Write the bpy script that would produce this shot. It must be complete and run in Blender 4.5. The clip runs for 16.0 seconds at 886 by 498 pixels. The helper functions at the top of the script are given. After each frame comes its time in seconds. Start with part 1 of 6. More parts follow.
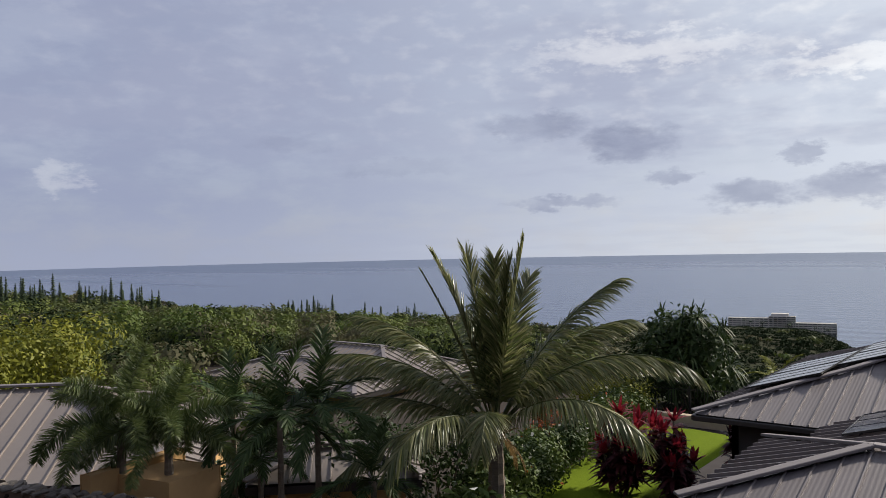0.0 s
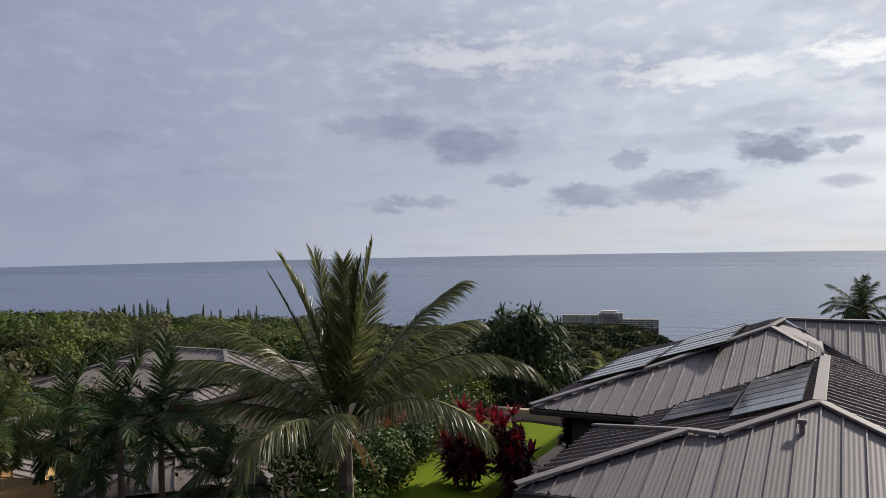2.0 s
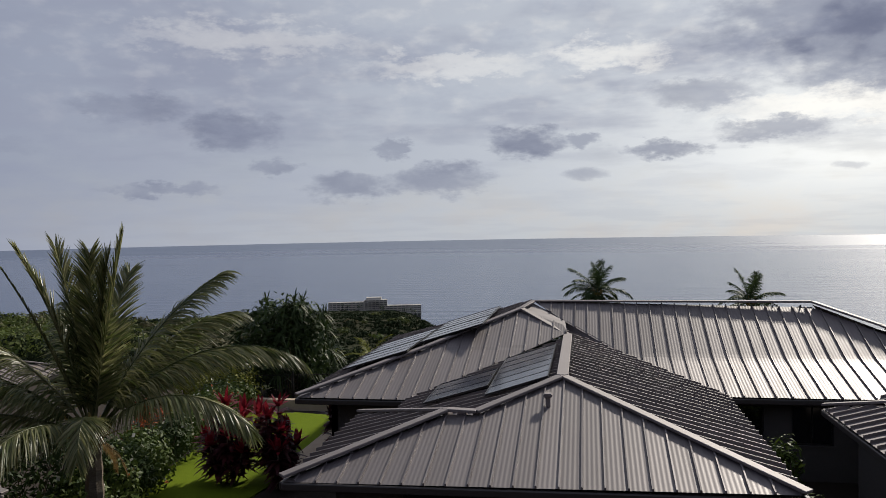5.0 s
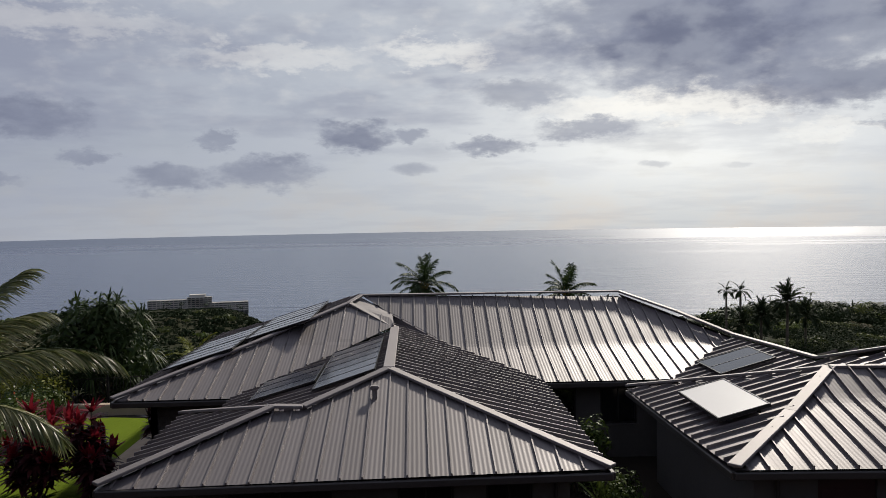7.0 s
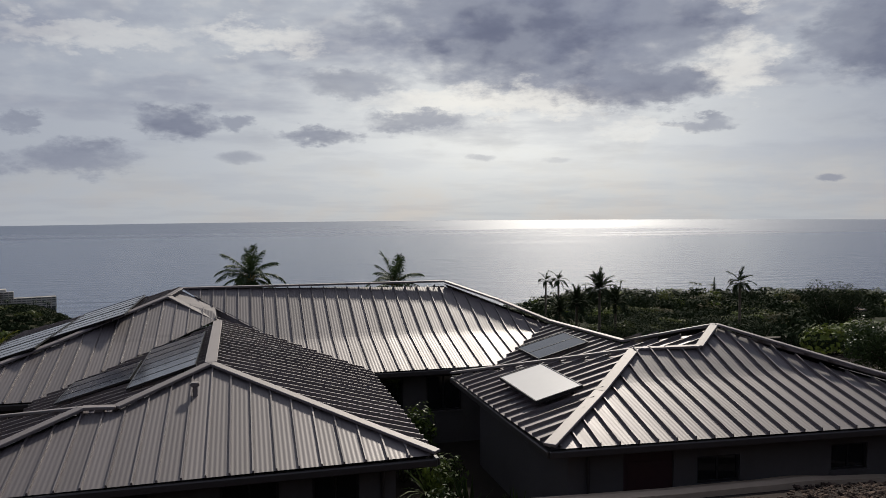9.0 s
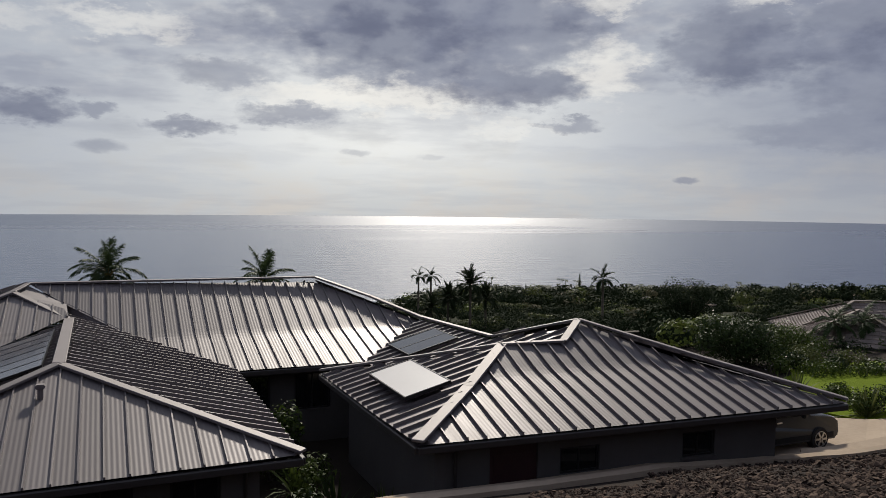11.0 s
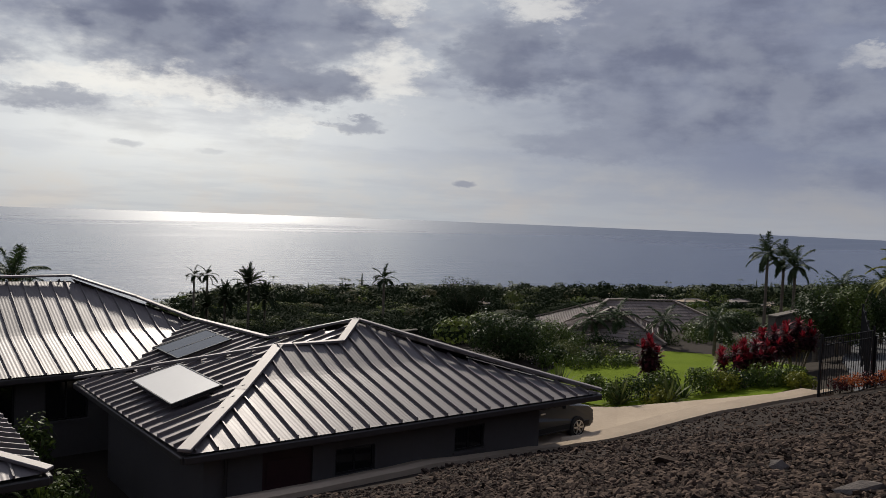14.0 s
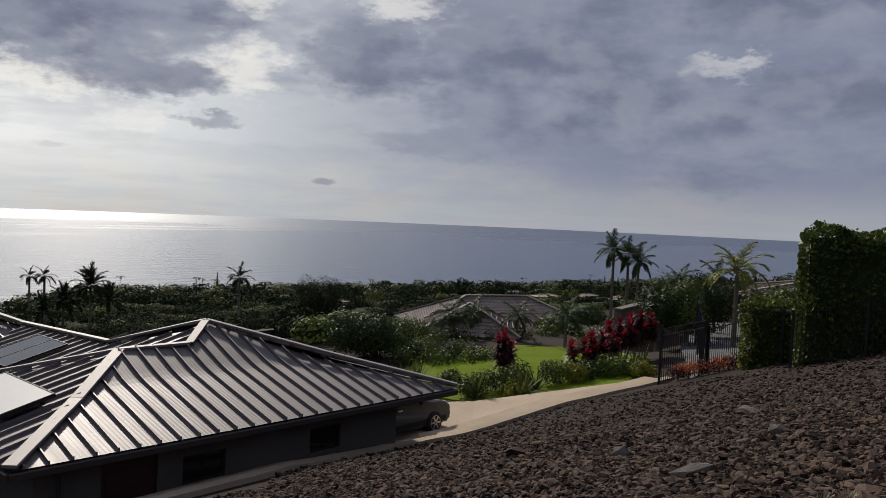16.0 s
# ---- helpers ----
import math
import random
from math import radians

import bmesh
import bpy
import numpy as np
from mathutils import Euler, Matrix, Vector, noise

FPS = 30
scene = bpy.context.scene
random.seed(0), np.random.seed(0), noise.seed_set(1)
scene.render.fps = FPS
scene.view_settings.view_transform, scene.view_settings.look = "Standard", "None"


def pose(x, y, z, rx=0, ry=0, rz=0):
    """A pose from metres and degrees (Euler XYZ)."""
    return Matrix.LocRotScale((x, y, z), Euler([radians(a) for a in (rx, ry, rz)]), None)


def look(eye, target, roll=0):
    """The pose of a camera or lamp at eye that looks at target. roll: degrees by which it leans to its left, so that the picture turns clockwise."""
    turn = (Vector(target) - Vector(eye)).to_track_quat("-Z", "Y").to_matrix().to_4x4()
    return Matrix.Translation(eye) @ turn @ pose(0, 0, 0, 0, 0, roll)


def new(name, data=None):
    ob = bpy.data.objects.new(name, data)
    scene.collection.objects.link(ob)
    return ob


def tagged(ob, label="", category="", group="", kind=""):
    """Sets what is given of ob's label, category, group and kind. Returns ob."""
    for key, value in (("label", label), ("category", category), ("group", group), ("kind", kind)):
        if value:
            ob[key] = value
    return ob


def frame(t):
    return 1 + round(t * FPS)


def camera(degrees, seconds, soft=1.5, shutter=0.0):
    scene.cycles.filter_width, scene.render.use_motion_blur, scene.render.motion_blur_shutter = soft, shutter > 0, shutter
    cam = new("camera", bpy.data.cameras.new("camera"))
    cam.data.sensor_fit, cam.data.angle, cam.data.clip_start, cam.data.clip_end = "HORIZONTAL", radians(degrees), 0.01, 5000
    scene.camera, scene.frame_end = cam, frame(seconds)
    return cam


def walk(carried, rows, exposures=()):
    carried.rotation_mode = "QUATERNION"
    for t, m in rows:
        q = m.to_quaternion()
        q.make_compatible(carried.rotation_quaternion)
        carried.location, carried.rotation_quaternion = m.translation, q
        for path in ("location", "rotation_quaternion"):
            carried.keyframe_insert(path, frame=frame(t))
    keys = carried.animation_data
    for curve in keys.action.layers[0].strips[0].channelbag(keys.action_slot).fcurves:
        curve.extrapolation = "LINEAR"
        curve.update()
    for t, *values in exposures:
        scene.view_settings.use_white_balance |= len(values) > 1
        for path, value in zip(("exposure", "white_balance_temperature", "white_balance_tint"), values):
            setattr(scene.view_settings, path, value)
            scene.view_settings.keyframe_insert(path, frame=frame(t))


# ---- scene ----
# ---- camera and walk ----
ROWS = [  # seconds, place, heading, tilt, lean
    (0.0, -0.26, 0.61, -0.12, 38.00, -0.42, -1.23),
    (0.5, -0.22, 0.50, -0.09, 35.62, -0.47, -1.35),
    (1.0, -0.17, 0.38, -0.07, 32.95, -0.46, -1.21),
    (1.5, -0.13, 0.25, -0.05, 29.90, -0.56, -1.05),
    (2.0, -0.12, 0.20, -0.03, 26.88, -0.60, -1.11),
    (2.5, -0.11, 0.18, -0.02, 23.91, -0.71, -1.08),
    (3.0, -0.11, 0.18, -0.02, 21.01, -0.86, -1.17),
    (3.5, -0.11, 0.19, -0.02, 18.27, -1.02, -1.13),
    (4.0, -0.11, 0.22, -0.02, 15.62, -1.28, -1.06),
    (6.5, -0.05, 0.12, -0.02, 1.37, -2.26, -1.11),
    (7.0, 0.00, -0.00, 0.00, -1.90, -2.40, -0.99),
    (7.5, 0.01, -0.05, 0.00, -5.23, -2.58, -0.79),
    (8.0, 0.00, -0.08, -0.00, -8.40, -2.77, -0.61),
    (8.5, 0.06, -0.03, 0.02, -11.27, -3.04, -0.57),
    (9.0, 0.08, -0.01, 0.00, -14.03, -3.19, -0.44),
    (11.5, 0.28, 0.16, -0.02, -25.26, -3.44, 0.86),
    (12.0, 0.35, 0.20, -0.02, -27.65, -3.38, 1.10),
    (12.5, 0.41, 0.23, -0.01, -30.24, -3.33, 1.55),
    (13.0, 0.40, 0.23, -0.02, -33.03, -3.28, 1.86),
    (13.5, 0.41, 0.26, -0.02, -35.80, -3.21, 2.03),
    (14.0, 0.45, 0.26, -0.03, -38.49, -3.14, 2.22),
    (14.5, 0.43, 0.24, -0.02, -41.27, -3.12, 2.35),
    (15.0, 0.49, 0.27, -0.03, -43.90, -3.04, 2.50),
    (15.5, 0.56, 0.28, -0.05, -46.28, -2.95, 2.54),
    (16.0, 0.67, 0.31, -0.06, -48.47, -2.89, 2.47),]
cam = camera(57.93, 16.0, soft=0.8)
walk(cam, [(t, pose(x, y, z, 90 + tilt, 0, yaw) @ pose(0, 0, 0, 0, 0, lean)) for t, x, y, z, yaw, tilt, lean in ROWS],
     exposures=[(0.0, 0.40), (1.5, 0.30), (3.5, 0.04), (7.5, -0.17), (9.0, -0.29), (12.5, -0.26), (16.0, -0.26)])

# ---- world and sun ----
SUN_AZ, SUN_EL = 24.0, 34.0     # clockwise from +y, above the horizon
world = bpy.data.worlds.new("sky")
scene.world = world
world.use_nodes = True
wt = world.node_tree
wt.nodes.clear()


def sock(tree, sk, val):
    if hasattr(val, "is_output"):
        tree.links.new(val, sk)
    else:
        sk.default_value = val


def wmath(op, a, b=0.0, c=0.0, clamp=False):
    n = wt.nodes.new("ShaderNodeMath")
    n.operation, n.use_clamp = op, clamp
    for k, v in enumerate((a, b, c)):
        sock(wt, n.inputs[k], v)
    return n.outputs[0]


def wmix(fac, a, b):
    n = wt.nodes.new("ShaderNodeMix")
    n.data_type = "RGBA"
    sock(wt, n.inputs[0], fac)
    for k, v in ((6, a), (7, b)):
        sock(wt, n.inputs[k], v if hasattr(v, "is_output") else (*v, 1))
    return n.outputs[2]


def wnoise(vec, scale, detail, rough=0.55, channel="Fac"):
    n = wt.nodes.new("ShaderNodeTexNoise")
    sock(wt, n.inputs["Vector"], vec)
    n.inputs["Scale"].default_value, n.inputs["Detail"].default_value, n.inputs["Roughness"].default_value = scale, detail, rough
    return n.outputs[channel]


def wcombine(x, y, z=0.0):
    n = wt.nodes.new("ShaderNodeCombineXYZ")
    for k, v in enumerate((x, y, z)):
        sock(wt, n.inputs[k], v)
    return n.outputs[0]


def wsmooth(v, lo, hi, a=0.0, b=1.0):
    n = wt.nodes.new("ShaderNodeMapRange")
    n.interpolation_type = "SMOOTHSTEP"
    for k, q in enumerate((v, lo, hi, a, b)):
        sock(wt, n.inputs[k], q)
    return n.outputs[0]


wdir = wt.nodes.new("ShaderNodeTexCoord").outputs["Generated"]
wsep = wt.nodes.new("ShaderNodeSeparateXYZ")
wt.links.new(wdir, wsep.inputs[0])
w_az = wmath("MULTIPLY", wmath("ARCTAN2", wsep.outputs[0], wsep.outputs[1]), 57.2958)
w_el = wmath("MULTIPLY", wmath("ARCSINE", wsep.outputs[2]), 57.2958)
sky = wt.nodes.new("ShaderNodeTexSky")
sky.sky_type, sky.sun_disc = "NISHITA", False
sky.sun_elevation, sky.sun_rotation = radians(SUN_EL), radians(SUN_AZ)
clear = wt.nodes.new("ShaderNodeVectorMath")
clear.operation = "SCALE"
wt.links.new(sky.outputs[0], clear.inputs[0])
clear.inputs["Scale"].default_value = 0.10
# cloud plane coordinates: streaks flatten towards the horizon
w_low = wmath("DIVIDE", 1.0, wmath("MAXIMUM", wmath("ADD", wsep.outputs[2], 0.10), 0.02))
w_plane = wcombine(wmath("MULTIPLY", wsep.outputs[0], w_low), wmath("MULTIPLY", wsep.outputs[1], w_low))
n_big = wnoise(w_plane, 0.85, 5.0, 0.55)
n_mid = wnoise(wcombine(wmath("MULTIPLY", w_az, 0.10), wmath("MULTIPLY", w_el, 0.24)), 1.3, 7.0, 0.6)
n_fine = wnoise(wcombine(wmath("MULTIPLY", w_az, 0.30), wmath("MULTIPLY", w_el, 0.62)), 1.6, 5.0, 0.5)
warp = wnoise(wcombine(wmath("MULTIPLY", w_az, 0.25), wmath("MULTIPLY", w_el, 0.55), 3.0), 1.6, 6.0, 0.65, "Color")
wsp = wt.nodes.new("ShaderNodeSeparateColor")
wt.links.new(warp, wsp.inputs[0])
# brightness of the veil: bright towards the hidden sun, duller away from it
glow = wmath("MULTIPLY", wsmooth(w_az, -62.0, 12.0), wsmooth(w_az, 66.0, 26.0))
h_az = wmath("DIVIDE", wmath("SUBTRACT", w_az, 19.0), 15.0)
h_el = wmath("DIVIDE", wmath("SUBTRACT", w_el, 4.5), 8.0)
core = wmath("POWER", 2.718, wmath("MULTIPLY", wmath("ADD", wmath("MULTIPLY", h_az, h_az), wmath("MULTIPLY", h_el, h_el)), -1.0))
veil = wmix(glow, (0.245, 0.275, 0.385), (0.56, 0.60, 0.665))
veil = wmix(wmath("MULTIPLY", core, 0.95), veil, (1.04, 1.05, 1.03))
# pale band above the horizon
band = wmath("MULTIPLY", wsmooth(w_el, 4.0, -1.0), wsmooth(w_az, -50.0, 15.0, 0.1, 0.55))
veil = wmix(band, veil, (0.58, 0.595, 0.60))
col = wmix(wsmooth(n_mid, 0.4, 0.75, 1.0, 0.84), clear.outputs[0], veil)
# broad soft cloud tone, growing with height
tone = wmath("MULTIPLY", wsmooth(n_big, 0.44, 0.62), wsmooth(w_el, 2.0, 10.0, 0.1, 0.62))
col = wmix(tone, col, (0.275, 0.30, 0.405))
tone2 = wmath("MULTIPLY", wsmooth(n_mid, 0.46, 0.66), wsmooth(w_el, 1.0, 8.0, 0.12, 0.40))
col = wmix(tone2, col, (0.34, 0.365, 0.46))
lift = wmath("MULTIPLY", wsmooth(n_fine, 0.46, 0.80), wsmooth(w_el, 4.0, 11.0, 0.03, 0.38))
col = wmix(wmath("MULTIPLY", lift, wmath("ADD", wmath("MULTIPLY", glow, 0.9), 0.15)), col, (0.84, 0.83, 0.81))


def cloud_mask(clouds, wob, soft, tear=1.5):
    """One cover out of oval clouds (azimuth, elevation, half width, half height, strength) with torn edges."""
    ax = wmath("ADD", w_az, wmath("MULTIPLY", wmath("SUBTRACT", wsp.outputs[0], 0.5), wob))
    ey = wmath("ADD", w_el, wmath("MULTIPLY", wmath("SUBTRACT", wsp.outputs[1], 0.5), wob * 0.55))
    torn = wmath("MULTIPLY", wmath("SUBTRACT", n_fine, 0.47), tear)
    total = 0.0
    for az, el, w, h, s in clouds:
        dx = wmath("MULTIPLY", wmath("SUBTRACT", ax, az), 1.0 / w)
        dy = wmath("MULTIPLY", wmath("SUBTRACT", ey, el), 1.0 / h)
        d2 = wmath("ADD", wmath("MULTIPLY_ADD", dx, dx, wmath("MULTIPLY", dy, dy)), torn)
        m = wsmooth(d2, 1.0 + soft, 1.0 - soft, 0.0, s)
        total = m if total == 0.0 else wmath("MAXIMUM", total, m)
    return total


BRIGHT = [(18.5, 7.3, 8.0, 0.9, 0.8), (34.2, 9.0, 2.2, 1.7, 0.7), (34.0, 13.7, 2.4, 0.8, 0.7), (66.7, 10.2, 2.3, 0.7, 0.4), (1.5, 11.4, 3.6, 0.9, 0.5),
          (-9.4, 11.0, 5.5, 0.8, 0.32), (44.8, 13.7, 2.8, 0.8, 0.55), (-63.5, 4.9, 1.3, 0.9, 0.12), (-23.3, 12.8, 7.0, 0.9, 0.25), (28.0, 5.0, 2.6, 0.5, 0.35)]
GREY_SOUTH = [(-48.4, 7.2, 2.4, 0.7, 0.25), (-41.1, 5.4, 3.6, 0.6, 0.3), (-31.3, 8.0, 3.2, 0.9, 0.6), (-24.7, 6.7, 3.0, 1.3, 0.75), (-22.2, 4.0, 1.5, 0.6, 0.6),
              (-29.1, 2.7, 3.4, 0.45, 0.6), (-16.7, 2.8, 2.6, 0.9, 0.6), (-10.5, 3.2, 3.4, 1.0, 0.65), (-13.7, 5.4, 1.0, 0.6, 0.55), (-4.1, 5.7, 2.4, 1.0, 0.8),
              (-0.3, 5.7, 1.4, 0.45, 0.6), (5.2, 4.9, 2.5, 0.65, 0.7), (8.0, 8.6, 3.2, 0.9, 0.5), (12.3, 5.9, 3.3, 0.75, 0.6)]
GREY_NORTH = [(21.5, 12.6, 11.5, 4.3, 0.95), (27.3, 8.0, 5.0, 1.4, 0.8), (31.8, 5.3, 2.4, 0.6, 0.5), 
              (43.0, 10.2, 4.4, 2.6, 0.8), (54.5, 9.6, 8.0, 4.6, 0.8), (50.0, 4.7, 7.0, 1.1, 0.35), (59.0, 8.3, 9.0, 2.8, 0.8), (64.0, 6.8, 7.5, 2.2, 0.75),
              (74.0, 8.4, 6.5, 1.8, 0.7), (66.4, 2.7, 3.6, 1.0, 0.4), (71.0, 14.0, 9.0, 2.2, 0.75), (56.0, 15.5, 9.0, 2.4, 0.6), (39.0, 16.5, 5.0, 1.5, 0.5)]
col = wmix(cloud_mask(BRIGHT, 9.0, 1.3), col, (1.10, 1.07, 1.0))
shade = wmix(wsmooth(n_mid, 0.35, 0.65), (0.170, 0.190, 0.280), (0.27, 0.297, 0.395))
col = wmix(cloud_mask(GREY_SOUTH, 5.0, 0.85), col, shade)
col = wmix(cloud_mask([(16.9, 3.3, 1.0, 0.22, 0.35), (39.8, 1.5, 0.85, 0.2, 0.65), (-0.2, 3.3, 1.5, 0.4, 0.45), (22.0, 3.0, 0.8, 0.2, 0.2)], 1.6, 0.8, 1.2), col, shade)
north = cloud_mask(GREY_NORTH, 6.0, 0.75)
col = wmix(north, col, shade)
puff = wnoise(wcombine(wmath("MULTIPLY", w_az, 0.16), wmath("MULTIPLY", w_el, 0.26), 9.0), 1.5, 5.0, 0.5)
col = wmix(wmath("MULTIPLY", north, wsmooth(puff, 0.42, 0.62, 0.0, 0.6)), col, (0.40, 0.43, 0.51))
col = wmix(wmath("MULTIPLY", north, wsmooth(puff, 0.46, 0.30, 0.0, 0.55)), col, (0.165, 0.185, 0.27))
w_bg = wt.nodes.new("ShaderNodeBackground")
wt.links.new(col, w_bg.inputs[0])
w_bg.inputs[1].default_value = 1.0
wt.links.new(w_bg.outputs[0], wt.nodes.new("ShaderNodeOutputWorld").inputs[0])

sun = new("sun", bpy.data.lights.new("sun", "SUN"))
sun.data.energy, sun.data.angle, sun.data.color = 4.4, radians(4.0), (1.0, 0.93, 0.82)
sun_from = Vector((math.sin(radians(SUN_AZ)) * math.cos(radians(SUN_EL)), math.cos(radians(SUN_AZ)) * math.cos(radians(SUN_EL)), math.sin(radians(SUN_EL))))
sun.matrix_world = look(sun_from * 200, (0, 0, 0))


# ---- materials ----
def material(name, base, rough=0.8, metal=0.0, other=None, scale=3.0, spread=0.5, bump=0.0, bump_scale=40.0, random_tone=0.0, fine=0.25, spec=0.5, stretch=(1, 1, 1), rough_spread=0.0):
    """Two-tone noise at two scales, fine relief, and a tone that differs from piece to piece."""
    m = bpy.data.materials.new(name)
    m.use_nodes = True
    t = m.node_tree
    b = t.nodes["Principled BSDF"]
    other = other or tuple(c * 0.6 for c in base)
    tc = t.nodes.new("ShaderNodeTexCoord")
    mp = t.nodes.new("ShaderNodeMapping")
    mp.inputs["Scale"].default_value = stretch
    t.links.new(tc.outputs["Object"], mp.inputs[0])

    def nz(sc, det):
        n = t.nodes.new("ShaderNodeTexNoise")
        t.links.new(mp.outputs[0], n.inputs["Vector"])
        n.inputs["Scale"].default_value, n.inputs["Detail"].default_value = sc, det
        return n.outputs["Fac"]

    def mth(op, a, c, d=0.0):
        n = t.nodes.new("ShaderNodeMath")
        n.operation = op
        for k, v in enumerate((a, c, d)):
            sock(t, n.inputs[k], v)
        return n.outputs[0]

    coarse = nz(scale, 4)
    small = nz(scale * 9, 3)
    f = mth("ADD", mth("MULTIPLY", mth("SUBTRACT", coarse, 0.5), spread * 2.4), mth("MULTIPLY", mth("SUBTRACT", small, 0.5), fine * 2.4))
    f = mth("ADD", f, 0.35)
    if random_tone:
        info = t.nodes.new("ShaderNodeObjectInfo")
        geo = t.nodes.new("ShaderNodeNewGeometry")
        rnd = mth("FRACT", mth("ADD", info.outputs["Random"], geo.outputs["Random Per Island"]), 0.0)
        f = mth("ADD", f, mth("MULTIPLY", mth("SUBTRACT", rnd, 0.5), random_tone * 2))
    cl = t.nodes.new("ShaderNodeClamp")
    t.links.new(f, cl.inputs[0])
    mx = t.nodes.new("ShaderNodeMix")
    mx.data_type = "RGBA"
    t.links.new(cl.outputs[0], mx.inputs[0])
    mx.inputs[6].default_value, mx.inputs[7].default_value = (*base, 1), (*other, 1)
    t.links.new(mx.outputs[2], b.inputs["Base Color"])
    b.inputs["Roughness"].default_value, b.inputs["Metallic"].default_value = rough, metal
    b.inputs["Specular IOR Level"].default_value = spec
    if rough_spread:
        t.links.new(mth("MULTIPLY_ADD", coarse, rough_spread, rough - rough_spread / 2), b.inputs["Roughness"])
    if bump:
        bp = t.nodes.new("ShaderNodeBump")
        bp.inputs["Strength"].default_value, bp.inputs["Distance"].default_value = bump, 0.02
        t.links.new(nz(bump_scale, 3), bp.inputs["Height"])
        t.links.new(bp.outputs[0], b.inputs["Normal"])
    return m


def leafy(name, base, other, rough=0.5, trans=0.25, random_tone=0.45, spec=0.12, scale=0.6, spread=0.4):
    """Foliage: tone from leaf to leaf, a little light let through."""
    m = material(name, base, rough, 0, other, scale, spread, 0, 40, random_tone, 0.2, spec)
    t = m.node_tree
    b = t.nodes["Principled BSDF"]
    tr = t.nodes.new("ShaderNodeBsdfTranslucent")
    src = b.inputs["Base Color"].links[0].from_socket
    t.links.new(src, tr.inputs[0])
    mix = t.nodes.new("ShaderNodeMixShader")
    mix.inputs[0].default_value = trans
    t.links.new(b.outputs[0], mix.inputs[1])
    t.links.new(tr.outputs[0], mix.inputs[2])
    t.links.new(mix.outputs[0], t.nodes["Material Output"].inputs[0])
    return m


def ribbed_metal(name, base, other, rough, metal, axis_name):
    """Painted sheet with fine pressed ribs across one axis and streaks of dust."""
    m = material(name, base, rough, metal, other, 0.7, 0.35, 0, 25, 0.4, 0.2, 0.5, (4, 0.5, 1) if axis_name == "X" else (0.5, 4, 1), 0.14)
    t = m.node_tree
    tc, wv, bp = t.nodes.new("ShaderNodeTexCoord"), t.nodes.new("ShaderNodeTexWave"), t.nodes.new("ShaderNodeBump")
    wv.bands_direction = axis_name
    wv.inputs["Scale"].default_value, wv.inputs["Distortion"].default_value = 3.2, 0.15
    t.links.new(tc.outputs["Object"], wv.inputs["Vector"])
    bp.inputs["Strength"].default_value, bp.inputs["Distance"].default_value = (0.28 if axis_name == "X" else 0.08), 0.010
    t.links.new(wv.outputs["Fac"], bp.inputs["Height"])
    t.links.new(bp.outputs[0], t.nodes["Principled BSDF"].inputs["Normal"])
    return m


M_ROOF = ribbed_metal("painted_roof_metal", (0.170, 0.149, 0.147), (0.120, 0.104, 0.103), 0.52, 0.28, "X")
M_ROOF_SIDE = ribbed_metal("painted_roof_metal_side", (0.170, 0.149, 0.147), (0.120, 0.104, 0.103), 0.52, 0.28, "Y")
M_CAP = material("cap_metal", (0.20, 0.175, 0.17), 0.6, 0.2, (0.16, 0.138, 0.132), 1.2, 0.4, 0.05, 30, 0.2)
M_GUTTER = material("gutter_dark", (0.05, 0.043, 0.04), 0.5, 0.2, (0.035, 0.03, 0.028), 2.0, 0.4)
M_WALL = material("grey_stucco", (0.12, 0.11, 0.105), 0.9, 0, (0.095, 0.087, 0.083), 0.9, 0.5, 0.35, 90, spec=0.12)
M_TAN = material("tan_stucco", (0.52, 0.33, 0.15), 0.9, 0, (0.42, 0.26, 0.115), 0.8, 0.5, 0.35, 90, spec=0.12)
M_DOOR = material("dark_red_door", (0.055, 0.02, 0.02), 0.55, 0, (0.035, 0.013, 0.013), 4, 0.4)
M_GLASS = material("dark_window_glass", (0.012, 0.013, 0.014), 0.08, 0, (0.02, 0.02, 0.022), 0.5, 0.4, spec=0.6)
M_FRAME = material("dark_frame", (0.03, 0.028, 0.027), 0.5, 0.2, (0.02, 0.018, 0.018), 3, 0.3)
M_PV = material("solar_cells", (0.02, 0.022, 0.035), 0.14, 0, (0.03, 0.032, 0.045), 1.5, 0.3, spec=0.7)
M_PVFRAME = material("panel_frame", (0.04, 0.04, 0.042), 0.4, 0.6)
# white base paints the sky's reflection onto the heater glass
M_HEATER = material("solar_heater_glare", (0.74, 0.71, 0.66), 0.35, 0.0, (0.68, 0.65, 0.60), 1.0, 0.3, spec=0.6)
M_CONC = material("concrete", (0.46, 0.365, 0.27), 0.9, 0, (0.33, 0.26, 0.19), 0.7, 0.6, 0.3, 60, spec=0.12)
# dark lava, its near-black tones also painting the shadows between the stones
M_GRAVEL = material("lava_gravel", (0.036, 0.025, 0.020), 0.95, 0, (0.013, 0.010, 0.008), 1.2, 0.6, 0.8, 22, spec=0.12)
M_ROCK = material("lava_rock", (0.115, 0.080, 0.060), 0.95, 0, (0.016, 0.011, 0.009), 2.0, 0.4, 0.7, 25, 0.75, 0.3, 0.1)
M_LAWN = material("lawn", (0.135, 0.185, 0.012), 0.95, 0, (0.085, 0.125, 0.008), 0.5, 0.5, 0.6, 60, spec=0.05)
M_EARTH = material("dry_hillside", (0.022, 0.028, 0.013), 0.95, 0, (0.045, 0.04, 0.022), 0.012, 0.5, 0.2, 2, spec=0.05)
